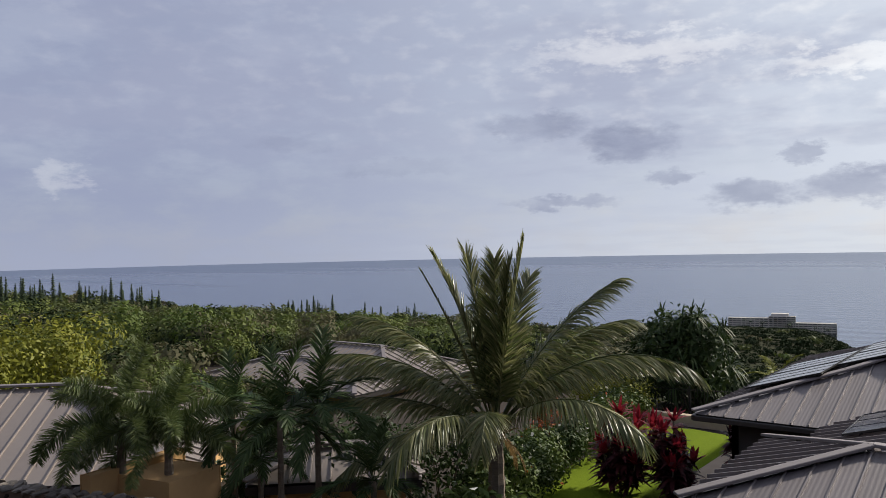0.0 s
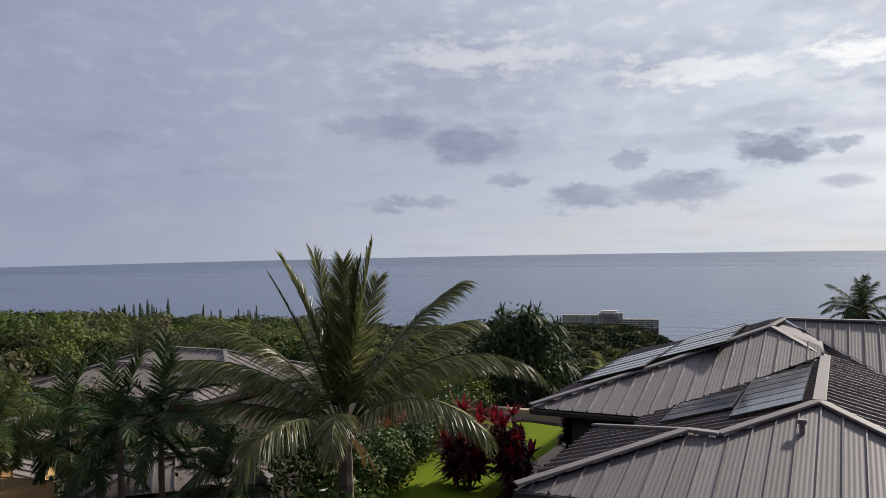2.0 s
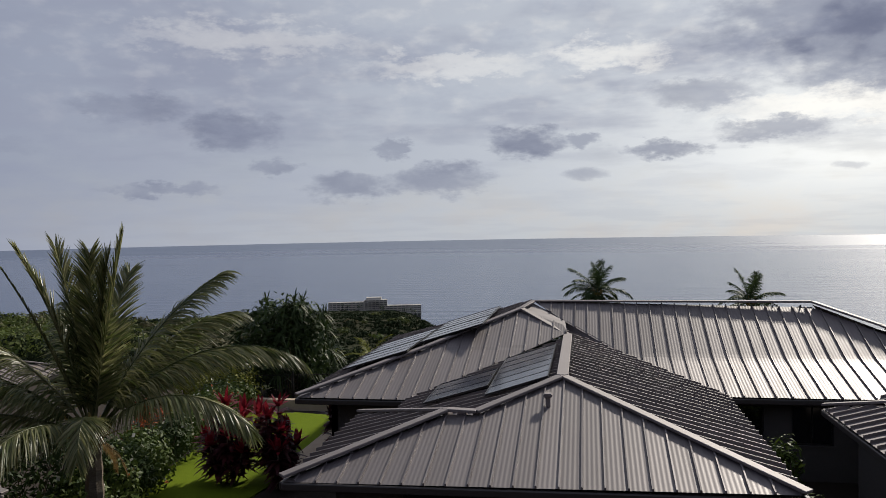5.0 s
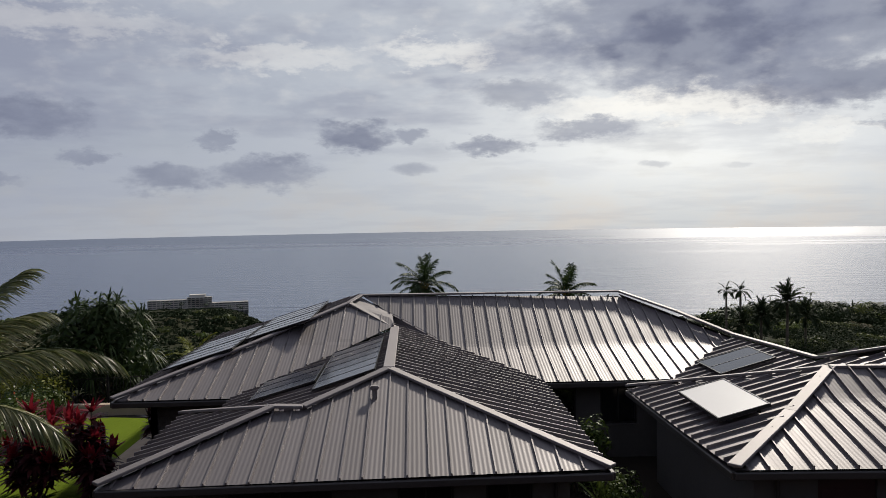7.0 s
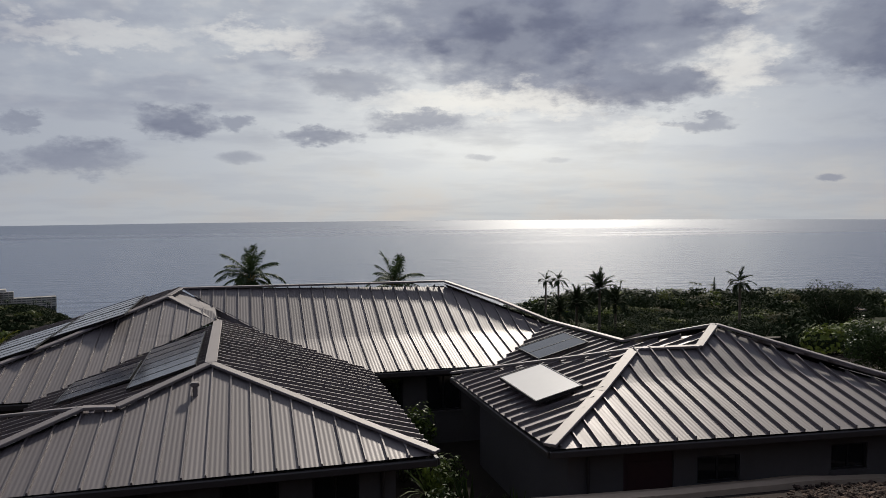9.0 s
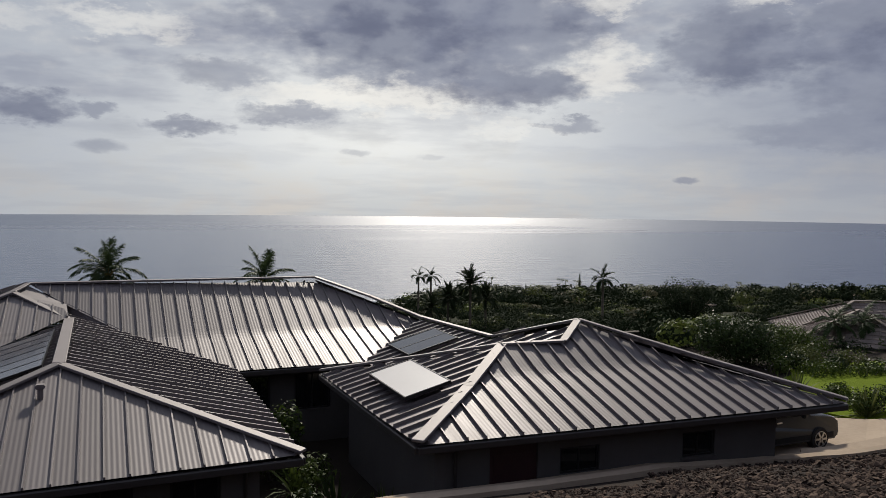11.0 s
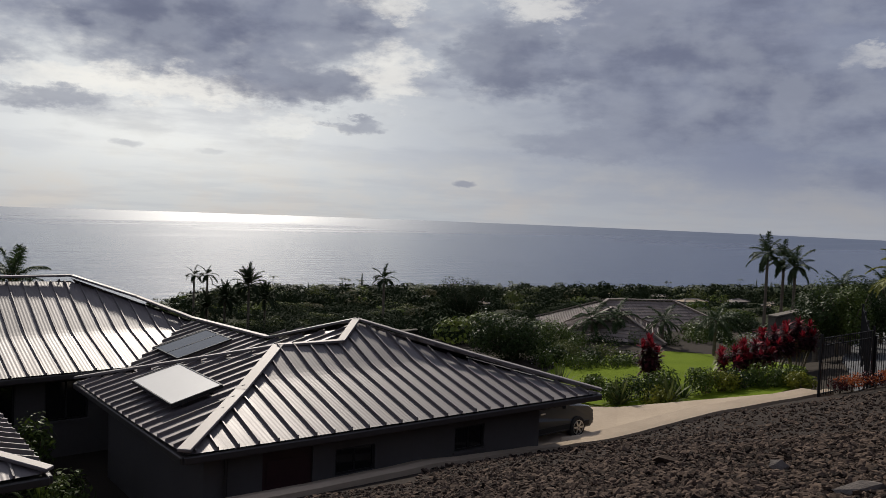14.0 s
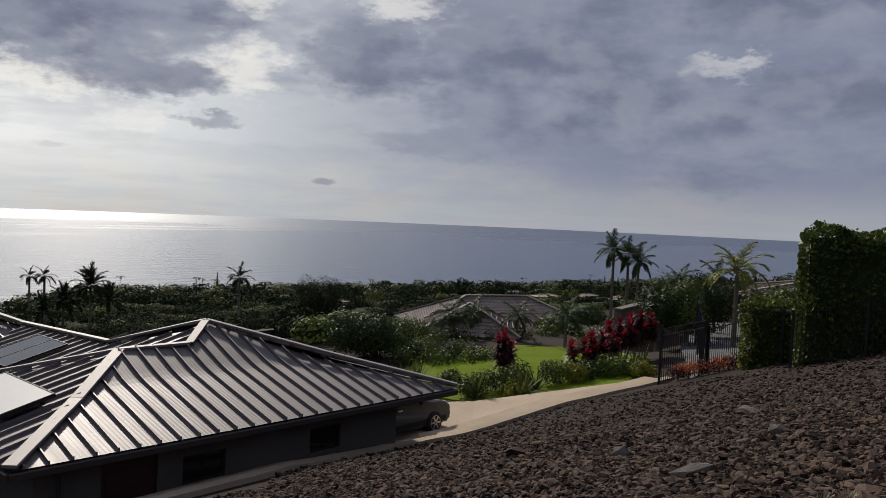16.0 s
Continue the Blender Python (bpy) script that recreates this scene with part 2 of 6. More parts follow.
M_SOIL = material("dark_soil", (0.045, 0.035, 0.028), 0.95, 0, (0.03, 0.025, 0.02), 0.8, 0.5, 0.6, 20, spec=0.12)
M_STONE = material("stone_wall", (0.20, 0.175, 0.15), 0.95, 0, (0.09, 0.08, 0.07), 1.6, 0.6, 0.8, 14, 0.5, spec=0.12)
M_TILE = material("brown_roof_tile", (0.27, 0.22, 0.19), 0.75, 0, (0.17, 0.135, 0.115), 0.6, 0.5, 0.3, 30, 0.5)
M_WHITEWALL = material("pale_wall", (0.62, 0.58, 0.52), 0.9, 0, (0.5, 0.47, 0.42), 0.05, 0.4, spec=0.12)
M_IRON = material("black_iron", (0.015, 0.015, 0.016), 0.5, 0.4)
M_BARK = material("bark", (0.20, 0.165, 0.125), 0.95, 0, (0.10, 0.08, 0.06), 2.5, 0.6, 0.8, 18, 0, 0.4, 0.2, (1, 1, 4))
# the pale second tone paints sun highlights into the palm leaves
L_PALM = leafy("palm_leaf", (0.075, 0.098, 0.026), (0.32, 0.30, 0.14), 0.36, 0.45, 0.5, 0.4)
L_PALMDARK = leafy("palm_leaf_dark", (0.03, 0.055, 0.017), (0.07, 0.095, 0.035), 0.5, 0.2, 0.45, 0.12)
L_FOX = leafy("foxtail_leaf", (0.055, 0.082, 0.024), (0.17, 0.20, 0.07), 0.4, 0.3, 0.5, 0.3)
L_STALK = leafy("palm_stalk", (0.30, 0.26, 0.09), (0.36, 0.24, 0.08), 0.5, 0.0, 0.3)
L_DRY = leafy("dry_frond", (0.33, 0.22, 0.09), (0.22, 0.14, 0.06), 0.7)
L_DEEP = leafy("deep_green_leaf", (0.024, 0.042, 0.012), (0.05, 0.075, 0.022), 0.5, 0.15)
L_MID = leafy("green_leaf", (0.05, 0.078, 0.016), (0.10, 0.13, 0.03), 0.5, 0.2)
L_OLIVE = leafy("olive_scrub", (0.12, 0.135, 0.045), (0.06, 0.08, 0.026), 0.6)
L_HILL = leafy("hillside_leaf", (0.065, 0.098, 0.022), (0.16, 0.18, 0.045), 0.6, 0.25, 0.22, 0.12, 0.07, 0.9)
L_SCRUB = leafy("hillside_scrub", (0.10, 0.115, 0.038), (0.05, 0.068, 0.022), 0.6, 0.25, 0.22, 0.12, 0.06, 0.9)
L_DUSTY = leafy("dry_scrub", (0.12, 0.11, 0.06), (0.07, 0.072, 0.035), 0.7, 0.25, 0.2, 0.12, 0.06, 0.8)
L_YELLOW = leafy("yellow_green_leaf", (0.21, 0.21, 0.028), (0.10, 0.12, 0.02), 0.5)
L_RED = leafy("red_ti_leaf", (0.24, 0.018, 0.028), (0.12, 0.010, 0.016), 0.4, 0.35)
L_DARKRED = leafy("dark_ti_leaf", (0.045, 0.014, 0.018), (0.085, 0.018, 0.02), 0.4)
L_ORANGE = leafy("orange_bloom", (0.45, 0.13, 0.04), (0.30, 0.07, 0.04), 0.6)
L_WHITE = leafy("white_bloom", (0.72, 0.70, 0.62), (0.6, 0.58, 0.5), 0.6, 0.2, 0.2)
# the leaf colour itself is darkened to stand for backlight
L_FAR = leafy("leaf_darkened_backlit", (0.016, 0.026, 0.011), (0.034, 0.046, 0.02), 0.8, 0.06, 0.3, 0.04)
L_PINE = leafy("pine_needle", (0.022, 0.034, 0.018), (0.04, 0.055, 0.026), 0.7, 0.05)


# ---- mesh helpers ----
def mesh_from(name, verts, faces, mat):
    me = bpy.data.meshes.new(name)
    me.from_pydata([tuple(v) for v in verts], [], faces)
    me.validate(clean_customdata=False)
    me.materials.append(mat)
    me.update()
    return me


def part(name, bm, mat, parent=None, label=""):
    """Links a bmesh as one mesh object, under a thing or a part."""
    me = bpy.data.meshes.new(name)
    bm.normal_update()
    bm.to_mesh(me)
    bm.free()
    me.materials.append(mat)
    ob = new(name, me)
    ob.parent = parent
    return tagged(ob, label)


def piece(name, me, parent=None, m=None):
    ob = new(name, me)
    ob.parent = parent
    if m is not None:
        ob.matrix_basis = m
    return ob


def thing(name, label, category, at=(0, 0, 0), group="", kind=""):
    ob = new(name)
    ob.location = at
    return tagged(ob, label, category, group, kind)


def box(bm, lo, hi, m=None, bevel=0.0):
    """An axis-aligned box from corner to corner, moved by m."""
    ret = bmesh.ops.create_cube(bm, size=1.0)
    vs = ret["verts"]
    s = [hi[k] - lo[k] for k in range(3)]
    c = [(hi[k] + lo[k]) / 2 for k in range(3)]
    for v in vs:
        v.co = Vector((v.co[k] * s[k] + c[k] for k in range(3)))
        if m is not None:
            v.co = m @ v.co
    if bevel:
        bmesh.ops.bevel(bm, geom=list({e for v in vs for e in v.link_edges}), offset=bevel, segments=2, affect="EDGES")
    return bm


def beam(bm, a, b, w, h, lift=0.0, up=(0, 0, 1)):
    """A bar with a flat section between two points; lift raises it."""
    a, b, up = Vector(a), Vector(b), Vector(up)
    d = (b - a).normalized()
    side = d.cross(up).normalized()
    n = side.cross(d)
    vs = []
    for p in (a, b):
        for sx, sz in ((-1, 0), (1, 0), (1, 1), (-1, 1)):
            vs.append(bm.verts.new(p + side * sx * w / 2 + n * (lift + sz * h)))
    for q in ((0, 1, 2, 3), (7, 6, 5, 4), (0, 4, 5, 1), (1, 5, 6, 2), (2, 6, 7, 3), (3, 7, 4, 0)):
        bm.faces.new([vs[k] for k in q])
    return bm


def tube(bm, path, radii, sides=6):
    """A tapered tube along points."""
    rings = []
    for k, p in enumerate(path):
        p = Vector(p)
        d = (Vector(path[min(k + 1, len(path) - 1)]) - Vector(path[max(k - 1, 0)])).normalized()
        a = d.orthogonal().normalized()
        c = d.cross(a)
        rings.append([bm.verts.new(p + (a * math.cos(6.2832 * j / sides) + c * math.sin(6.2832 * j / sides)) * radii[k]) for j in range(sides)])
    for r0, r1 in zip(rings, rings[1:]):
        for j in range(sides):
            bm.faces.new((r0[j], r0[(j + 1) % sides], r1[(j + 1) % sides], r1[j]))
    bm.faces.new(rings[-1])
    bm.faces.new(list(reversed(rings[0])))
    return bm


def smooth(a, b, x):
    q = min(1.0, max(0.0, (x - a) / (b - a)))
    return q * q * (3 - 2 * q)

# ---- land and sea ----
SEA = -100.0
KERB = [(-40, 14.3, -6.1), (6, 15.0, -6.2), (9, 15.2, -6.36), (12.7, 15.5, -6.5), (16.5, 15.95, -6.9), (20.5, 16.4, -7.3), (24.5, 15.4, -6.75), (28.3, 13.9, -6.28), (33, 11.8, -5.5), (46, 9.0, -4.6)]


def kerb_at(x):
    for (x0, y0, z0), (x1, y1, z1) in zip(KERB, KERB[1:]):
        if x <= x1 or x1 == KERB[-1][0]:
            f = (x - x0) / (x1 - x0)
            return y0 + (y1 - y0) * f, z0 + (z1 - z0) * f


def gravel_z(x, y):
    ky, kz = kerb_at(min(max(x, -39), 45))
    f = min(1.0, max(-0.6, y / ky))
    left = smooth(-5.0, -11.0, x) * smooth(1.0, 5.0, y)
    # unseen hill added behind the camera, holding sky light off faces turned there
    behind = 0.32 * max(0.0, -y - 4)
    return behind - 1.72 - 4.2 * left + (kz + 1.72 - 0.02) * f * (1 - 0.45 * left) + 0.10 * noise.noise((x * 0.35, y * 0.35, 0)) * min(1.0, abs(f - 1) * 5)


def garden_z(x, y):
    """The terraces round the houses, before the long slope."""
    z = -8.0
    z += smooth(20, 26, x) * 0.1
    z += smooth(24, 40, x) * smooth(24, 13, y) * 1.7
    return z


def slope_z(x, y):
    s = max(0.0, y - 36 + 0.35 * max(x - 25, 0) + 0.0 * x)
    z = -8.0 - 0.106 * s - smooth(0, 25, s) * 1.5
    az = math.degrees(math.atan2(x, max(y, 1)))
    d = math.hypot(x, y)
    # a bay opens between the headland and the northern shore
    bay = smooth(-14.0, -8.0, az) * smooth(26, 12, az) * smooth(420, 720, d)
    z -= 30 * bay
    # headland under the hotel
    z += 1 * smooth(-30, -17, az) * smooth(-8.5, -11, az) * smooth(650, 780, d) * smooth(930, 880, d)
    z -= 60 * smooth(900, 1000, d) * smooth(-40, -25, az) * smooth(20, 0, az)
    z -= 19 * smooth(-34, -24, az) * smooth(24, 14, az) * smooth(45, 120, d) * smooth(640, 420, d)
    # the southern hillside sinks before the ridge of conifers
    z -= (4 + 6 * smooth(-63, -53, az)) * smooth(-20, -30, az) * smooth(170, 420, d)
    z += 3.0 * noise.noise((x * 0.01, y * 0.01, 5)) * smooth(40, 200, d)
    return z


def ground_z(x, y):
    ky, _ = kerb_at(min(max(x, -39), 45))
    if y < ky:
        return gravel_z(x, y)
    f = smooth(34, 44, y + 0.25 * max(x - 30, 0) + 0.4 * max(-x - 25, 0))
    return garden_z(x, y) * (1 - f) + slope_z(x, y) * f


def axis(lo, hi, knots):
    out = [lo]
    while out[-1] < hi:
        step = next(s for k, s in knots if abs(out[-1]) < k)
        out.append(min(hi, out[-1] + step))
    return out


gx = axis(-1500, 1500, ((50, 1.0), (120, 5.0), (400, 14.0), (9999, 40.0)))
gy = axis(-320, 1250, ((50, 0.6), (120, 5.0), (400, 14.0), (9999, 30.0)))
gv = [(x, y, ground_z(x, y)) for y in gy for x in gx]
gf = [(j * len(gx) + i, j * len(gx) + i + 1, (j + 1) * len(gx) + i + 1, (j + 1) * len(gx) + i) for j in range(len(gy) - 1) for i in range(len(gx) - 1)]
ground_me = mesh_from("ground", gv, gf, M_EARTH)
ground_me.materials.append(M_GRAVEL)
ground_me.materials.append(M_SOIL)
for p in ground_me.polygons:
    c = p.center
    ky, _ = kerb_at(min(max(c.x, -39), 45))
    p.use_smooth = True
    p.material_index = 1 if c.y < ky + 0.1 else (2 if c.y < 38 and abs(c.x) < 60 else 0)
ground = tagged(new("ground", ground_me), "sloping ground of lava gravel, soil and dry hillside running down to the sea", "ground", kind="structure")

# sea: one disc out to the horizon, rougher far off to confine the sun glitter there, smoother near the shore
M_SEA = material("sea_water", (0.048, 0.072, 0.128), 0.30, 0, (0.062, 0.088, 0.145), 0.002, 0.4, 0, 1, 0, 0.2, 0.35, (1, 3, 1))
t = M_SEA.node_tree
sea_co = t.nodes.new("ShaderNodeTexCoord")
sea_map = t.nodes.new("ShaderNodeMapping")
sea_map.inputs["Rotation"].default_value = (0, 0, radians(20))
sea_map.inputs["Scale"].default_value = (0.12, 1.0, 1.0)
t.links.new(sea_co.outputs["Object"], sea_map.inputs[0])


def sea_noise(scale, detail):
    n = t.nodes.new("ShaderNodeTexNoise")
    n.inputs["Scale"].default_value, n.inputs["Detail"].default_value = scale, detail
    t.links.new(sea_map.outputs[0], n.inputs["Vector"])
    return n.outputs["Fac"]


def sea_math(op, a, b, c=0.0):
    n = t.nodes.new("ShaderNodeMath")
    n.operation = op
    for k, v in enumerate((a, b, c)):
        sock(t, n.inputs[k], v)
    return n.outputs[0]


sea_len = t.nodes.new("ShaderNodeVectorMath")
sea_len.operation = "LENGTH"
t.links.new(sea_co.outputs["Object"], sea_len.inputs[0])
glint_rough = t.nodes.new("ShaderNodeMapRange")
glint_rough.interpolation_type = "SMOOTHSTEP"
sea_pos = sea_math("ADD", sea_len.outputs["Value"], sea_math("MULTIPLY", sea_math("SUBTRACT", sea_noise(0.006, 5), 0.5), 3800.0))
for k, v in enumerate((sea_pos, 2500.0, 3600.0, 0.235, 0.32)):
    sock(t, glint_rough.inputs[k], v)
t.links.new(glint_rough.outputs[0], t.nodes["Principled BSDF"].inputs["Roughness"])
sea_b = t.nodes.new("ShaderNodeBump")
sea_b.inputs["Strength"].default_value, sea_b.inputs["Distance"].default_value = 0.7, 3.0
t.links.new(sea_noise(0.05, 8), sea_b.inputs["Height"])
t.links.new(sea_b.outputs[0], t.nodes["Principled BSDF"].inputs["Normal"])
sv, sf, radii = [(0, 0, SEA)], [], (200, 500, 900, 1500, 2400, 3600, 4970)
for k, rr in enumerate(radii):
    for j in range(96):
        a = 6.283185 * j / 96
        sv.append((rr * math.sin(a), rr * math.cos(a), SEA))
for j in range(96):
    sf.append((0, 1 + (j + 1) % 96, 1 + j))
    for k in range(len(radii) - 1):
        a, b = 1 + k * 96 + j, 1 + k * 96 + (j + 1) % 96
        sf.append((a, b, b + 96, a + 96))
sea = tagged(new("water", mesh_from("water", sv, sf, M_SEA)), "calm grey-blue ocean with silver glitter out to the horizon", "sea", kind="structure")

# ---- the metal-roofed house ----
EAVE = -5.3


def clip(poly, nx, ny, c):
    """Keeps the part of a plan polygon where nx*x + ny*y <= c."""
    out = []
    for (ax, ay), (bx, by) in zip(poly, poly[1:] + poly[:1]):
        da, db = nx * ax + ny * ay - c, nx * bx + ny * by - c
        if da <= 0:
            out.append((ax, ay))
        if (da < 0 < db) or (db < 0 < da):
            f = da / (da - db)
            out.append((ax + (bx - ax) * f, ay + (by - ay) * f))
    return out


def profile(run, s1, brk, s2):
    """Height over the eave: a shallow lower pitch that curves into a steeper upper one."""
    if run <= brk - 0.3:
        return s1 * run
    if run >= brk + 0.3:
        return s1 * brk + s2 * (run - brk)
    q = run - (brk - 0.3)
    return s1 * run + (s2 - s1) * q * q / 1.2


def roof_face(roof, eave_pt, along, poly, s1, brk, s2, pitch=0.4535, eave_z=EAVE, mat=None, seam=0.078):
    """Standing-seam sheets over one slope. eave_pt: a point on the eave; along: the eave's direction, the slope rising on its left; poly: the slope in plan."""
    mat = mat or (M_ROOF if abs(along[0]) > 0.7 else M_ROOF_SIDE)
    ux, uy = along
    gx_, gy_ = -uy, ux

    def lift(x, y):
        run = (x - eave_pt[0]) * gx_ + (y - eave_pt[1]) * gy_
        return Vector((x, y, eave_z + profile(run, s1, brk, s2)))

    us = [(x - eave_pt[0]) * ux + (y - eave_pt[1]) * uy for x, y in poly]
    rs = [(x - eave_pt[0]) * gx_ + (y - eave_pt[1]) * gy_ for x, y in poly]
    base_u = eave_pt[0] * ux + eave_pt[1] * uy
    base_r = eave_pt[0] * gx_ + eave_pt[1] * gy_
    cuts = [c for c in (brk - 0.3, brk - 0.1, brk + 0.1, brk + 0.3) if min(rs) < c < max(rs)]
    bands = [min(rs) - 1] + cuts + [max(rs) + 1]
    k = math.floor(min(us) / pitch)
    while k * pitch < max(us):
        strip = clip(clip(poly, ux, uy, base_u + (k + 1) * pitch), -ux, -uy, -(base_u + k * pitch))
        bm = bmesh.new()
        for r0, r1 in zip(bands, bands[1:]):
            q = clip(clip(strip, gx_, gy_, base_r + r1), -gx_, -gy_, -(base_r + r0)) if len(strip) > 2 else []
            clean = [p for i, p in enumerate(q) if math.dist(p, q[i - 1]) > 1e-4]
            if len(clean) > 2:
                bm.faces.new([bm.verts.new(lift(*p)) for p in clean])
        # the raised seam on the sheet's edge
        thin = clip(clip(poly, ux, uy, base_u + k * pitch + 0.004), -ux, -uy, -(base_u + k * pitch - 0.004))
        if len(thin) > 2:
            rr = [(x - eave_pt[0]) * gx_ + (y - eave_pt[1]) * gy_ for x, y in thin]
            lo, hi = min(rr), max(rr)
            if hi - lo > 0.15:
                stops = [lo] + [c for c in cuts if lo + 0.02 < c < hi - 0.02] + [hi]
                cross = ((-0.022, -0.005), (-0.016, seam), (0.016, seam), (0.022, -0.005))
                rings = []
                for r in stops:
                    x, y = eave_pt[0] + ux * k * pitch + gx_ * r, eave_pt[1] + uy * k * pitch + gy_ * r
                    p = lift(x, y)
                    rings.append([bm.verts.new(p + Vector((ux * a, uy * a, b))) for a, b in cross])
                for q0, q1 in zip(rings, rings[1:]):
                    for j in range(3):
                        bm.faces.new((q0[j], q0[j + 1], q1[j + 1], q1[j]))
                bm.faces.new(rings[0])
        if len(bm.faces):
            part("roof_panel", bm, mat, roof)
        else:
            bm.free()
        k += 1
    return lift


def cap_line(roof, pts, w=0.24, h=0.05, mat=None):
    for a, b in zip(pts, pts[1:]):
        bm = beam(bmesh.new(), Vector(a) + Vector((0, 0, 0.03)), Vector(b) + Vector((0, 0, 0.03)), w, h + 0.02, 0.035)
        bmesh.ops.bevel(bm, geom=bm.edges[:], offset=0.012, segments=1, affect="EDGES")
        part("ridge_cap", bm, mat or M_CAP, roof)


def gutter(house, a, b):
    bm = beam(bmesh.new(), (a[0], a[1], EAVE - 0.2), (b[0], b[1], EAVE - 0.2), 0.13, 0.16, 0.0)
    bmesh.ops.bevel(bm, geom=bm.edges[:], offset=0.02, segments=1, affect="EDGES")
    part("gutter", bm, M_GUTTER, house)


house = thing("house", "single-storey house with grey walls and brown standing-seam metal hip roofs", "house", (0, 0, 0))
soffit = bmesh.new()
roof = new("roof")
roof.parent = house

S1, S2 = 0.255, 0.40
# front wing: hip roof with its ridge running back, and a lower hip at its side
AX0, AX1, AY = -5.55, 3.95, 16.0
WX = -6.45
KNEE = (-3.45, 18.85)
A_PEAK = (-0.78, 20.85)
a_rise = 0.262
roof_face(roof, (-6.17, AY), (1, 0), [(WX, 15.88), (AX1, 16.13), A_PEAK, (-2.75, 18.85), KNEE], a_rise, 9, 0.3, seam=0.05)
roof_face(roof, (AX1, 16.1), (0, 1), [(AX1, 16.13), (AX1, 24.95), (-1.0, 29.9), (-0.78, 28.5), A_PEAK], a_rise, 4.6, 0.40, seam=0.092)
roof_face(roof, (WX, 21.7), (0, -1), [(WX, 21.72), (WX, 15.88), KNEE], a_rise, 9, 0.3)
roof_face(roof, (AX0, 28.0), (0, -1), [(AX0, 23.65), (AX0, 21.72), (-4.6, 20.7), (-2.75, 18.85), A_PEAK, (-0.82, 28.4)], a_rise, 9, 0.3)
roof_face(roof, (-3.0, 21.72), (-1, 0), [(AX0, 21.72), (WX, 21.72), KNEE, (-2.75, 18.85), (-4.6, 20.7)], a_rise, 9, 0.3)


def za(run):
    return EAVE + a_rise * run


PEAK_A = (*A_PEAK, za(4.73))
cap_line(roof, [(WX, 15.88, EAVE), (*KNEE, za(2.95)), (-2.75, 18.85, za(2.85)), PEAK_A, (AX1, 16.13, EAVE)])
cap_line(roof, [PEAK_A, (-0.82, 28.4, za(4.77))], 0.30)
cap_line(roof, [(WX, 21.72, EAVE), (*KNEE, za(2.95))], 0.2)

# main body: left hip, long front slope, ridge
BL = (-9.04, 23.65)
B_PEAK = (-2.58, 30.16, -3.32)
R_L, R_R = (-2.17, 31.2, -3.15), (7.8, 30.75, -3.15)
ME = 24.9
M_S1, M_BRK, M_S2 = 0.24, 2.7, 0.42
roof_face(roof, (BL[0], 23.65), (1, 0), [BL, (AX0, 23.65), (-0.82, 28.4), (-1.0, 29.0), (B_PEAK[0], B_PEAK[1])], 0.29, 3.5, 0.325, seam=0.05)
roof_face(roof, (BL[0], 36.0), (0, -1), [(BL[0], 37.0), BL, (B_PEAK[0], B_PEAK[1]), (R_L[0], R_L[1]), (-2.4, 33.5)], 0.29, 3.5, 0.325)
m_top = (R_L[2] - EAVE - M_S1 * M_BRK) / (31.0 - ME - M_BRK)
roof_face(roof, (AX1, ME), (1, 0), [(AX1, ME), (8.1, ME), (11.1, 27.85), (R_R[0], R_R[1]), (R_L[0], R_L[1]), (-0.9, 29.75)], M_S1, M_BRK, m_top, seam=0.055)
# the pitch where the wings meet: a fold up to the ridge and flashing along the valley


def z_main(y):
    return EAVE + profile(y - ME, M_S1, M_BRK, m_top)


bm = bmesh.new()
fold = (-0.95, 29.85, z_main(29.85))
for tri in (((-0.82, 28.4, za(4.77)), fold, B_PEAK), (fold, R_L, B_PEAK)):
    bm.faces.new([bm.verts.new(p) for p in tri])
part("roof_panel", bm, M_ROOF_SIDE, roof)
bm = bmesh.new()
rows_ = []
for k in range(13):
    f = k / 12
    x, y = AX1 + (-0.95 - AX1) * f, 24.95 + (29.85 - 24.95) * f
    lo_, hi_ = EAVE + profile(AX1 - x, a_rise, 4.6, 0.40), z_main(y)
    rows_.append([bm.verts.new((x - 0.05, y - 0.05, min(lo_, hi_) - 0.03)), bm.verts.new((x + 0.03, y + 0.03, max(lo_, hi_) + 0.02))])
tip = bm.verts.new((-0.82, 28.4, za(4.77)))
for a, b in zip(rows_, rows_[1:]):
    bm.faces.new((a[0], b[0], b[1], a[1]))
bm.faces.new((rows_[-1][0], tip, rows_[-1][1]))
part("valley_flashing", bm, M_ROOF_SIDE, roof)
cap_line(roof, [(*BL, EAVE), (-5.6, 27.09, EAVE + 0.29 * 3.44), B_PEAK, (-0.84, 28.4, za(4.77))], 0.22)
cap_line(roof, [B_PEAK, R_L], 0.2)
cap_line(roof, [R_L, R_R], 0.24)
cap_line(roof, [R_R, (9.6, 29.3, -3.80), (11.1, 27.85, -4.46)], 0.24)
# back slopes close the body
roof_face(roof, (14.0, 37.0), (-1, 0), [(9.8, 36.0), (9.8, 37.0), (BL[0], 37.0), (-2.4, 33.5), (R_L[0], R_L[1]), (R_R[0], R_R[1])], 0.33, 9, 0.34, 0.94)
bm = bmesh.new()
bv = [bm.verts.new(p) for p in ((11.45, 22.5, -4.38), (11.1, 27.85, -4.48), R_R, (12.9, 22.5, -5.3), (12.6, 29.2, -5.3), (9.8, 33.6, -5.0))]
for q in ((0, 3, 4, 1), (1, 4, 5, 2)):
    bm.faces.new([bv[k] for k in q])
part("roof_panel", bm, M_ROOF, roof)

# side wing: panels' slope, the lower hip and the garage hip
G0, G1, GB = (6.4, 15.92), (18.5, 15.32), (6.25, 23.7)
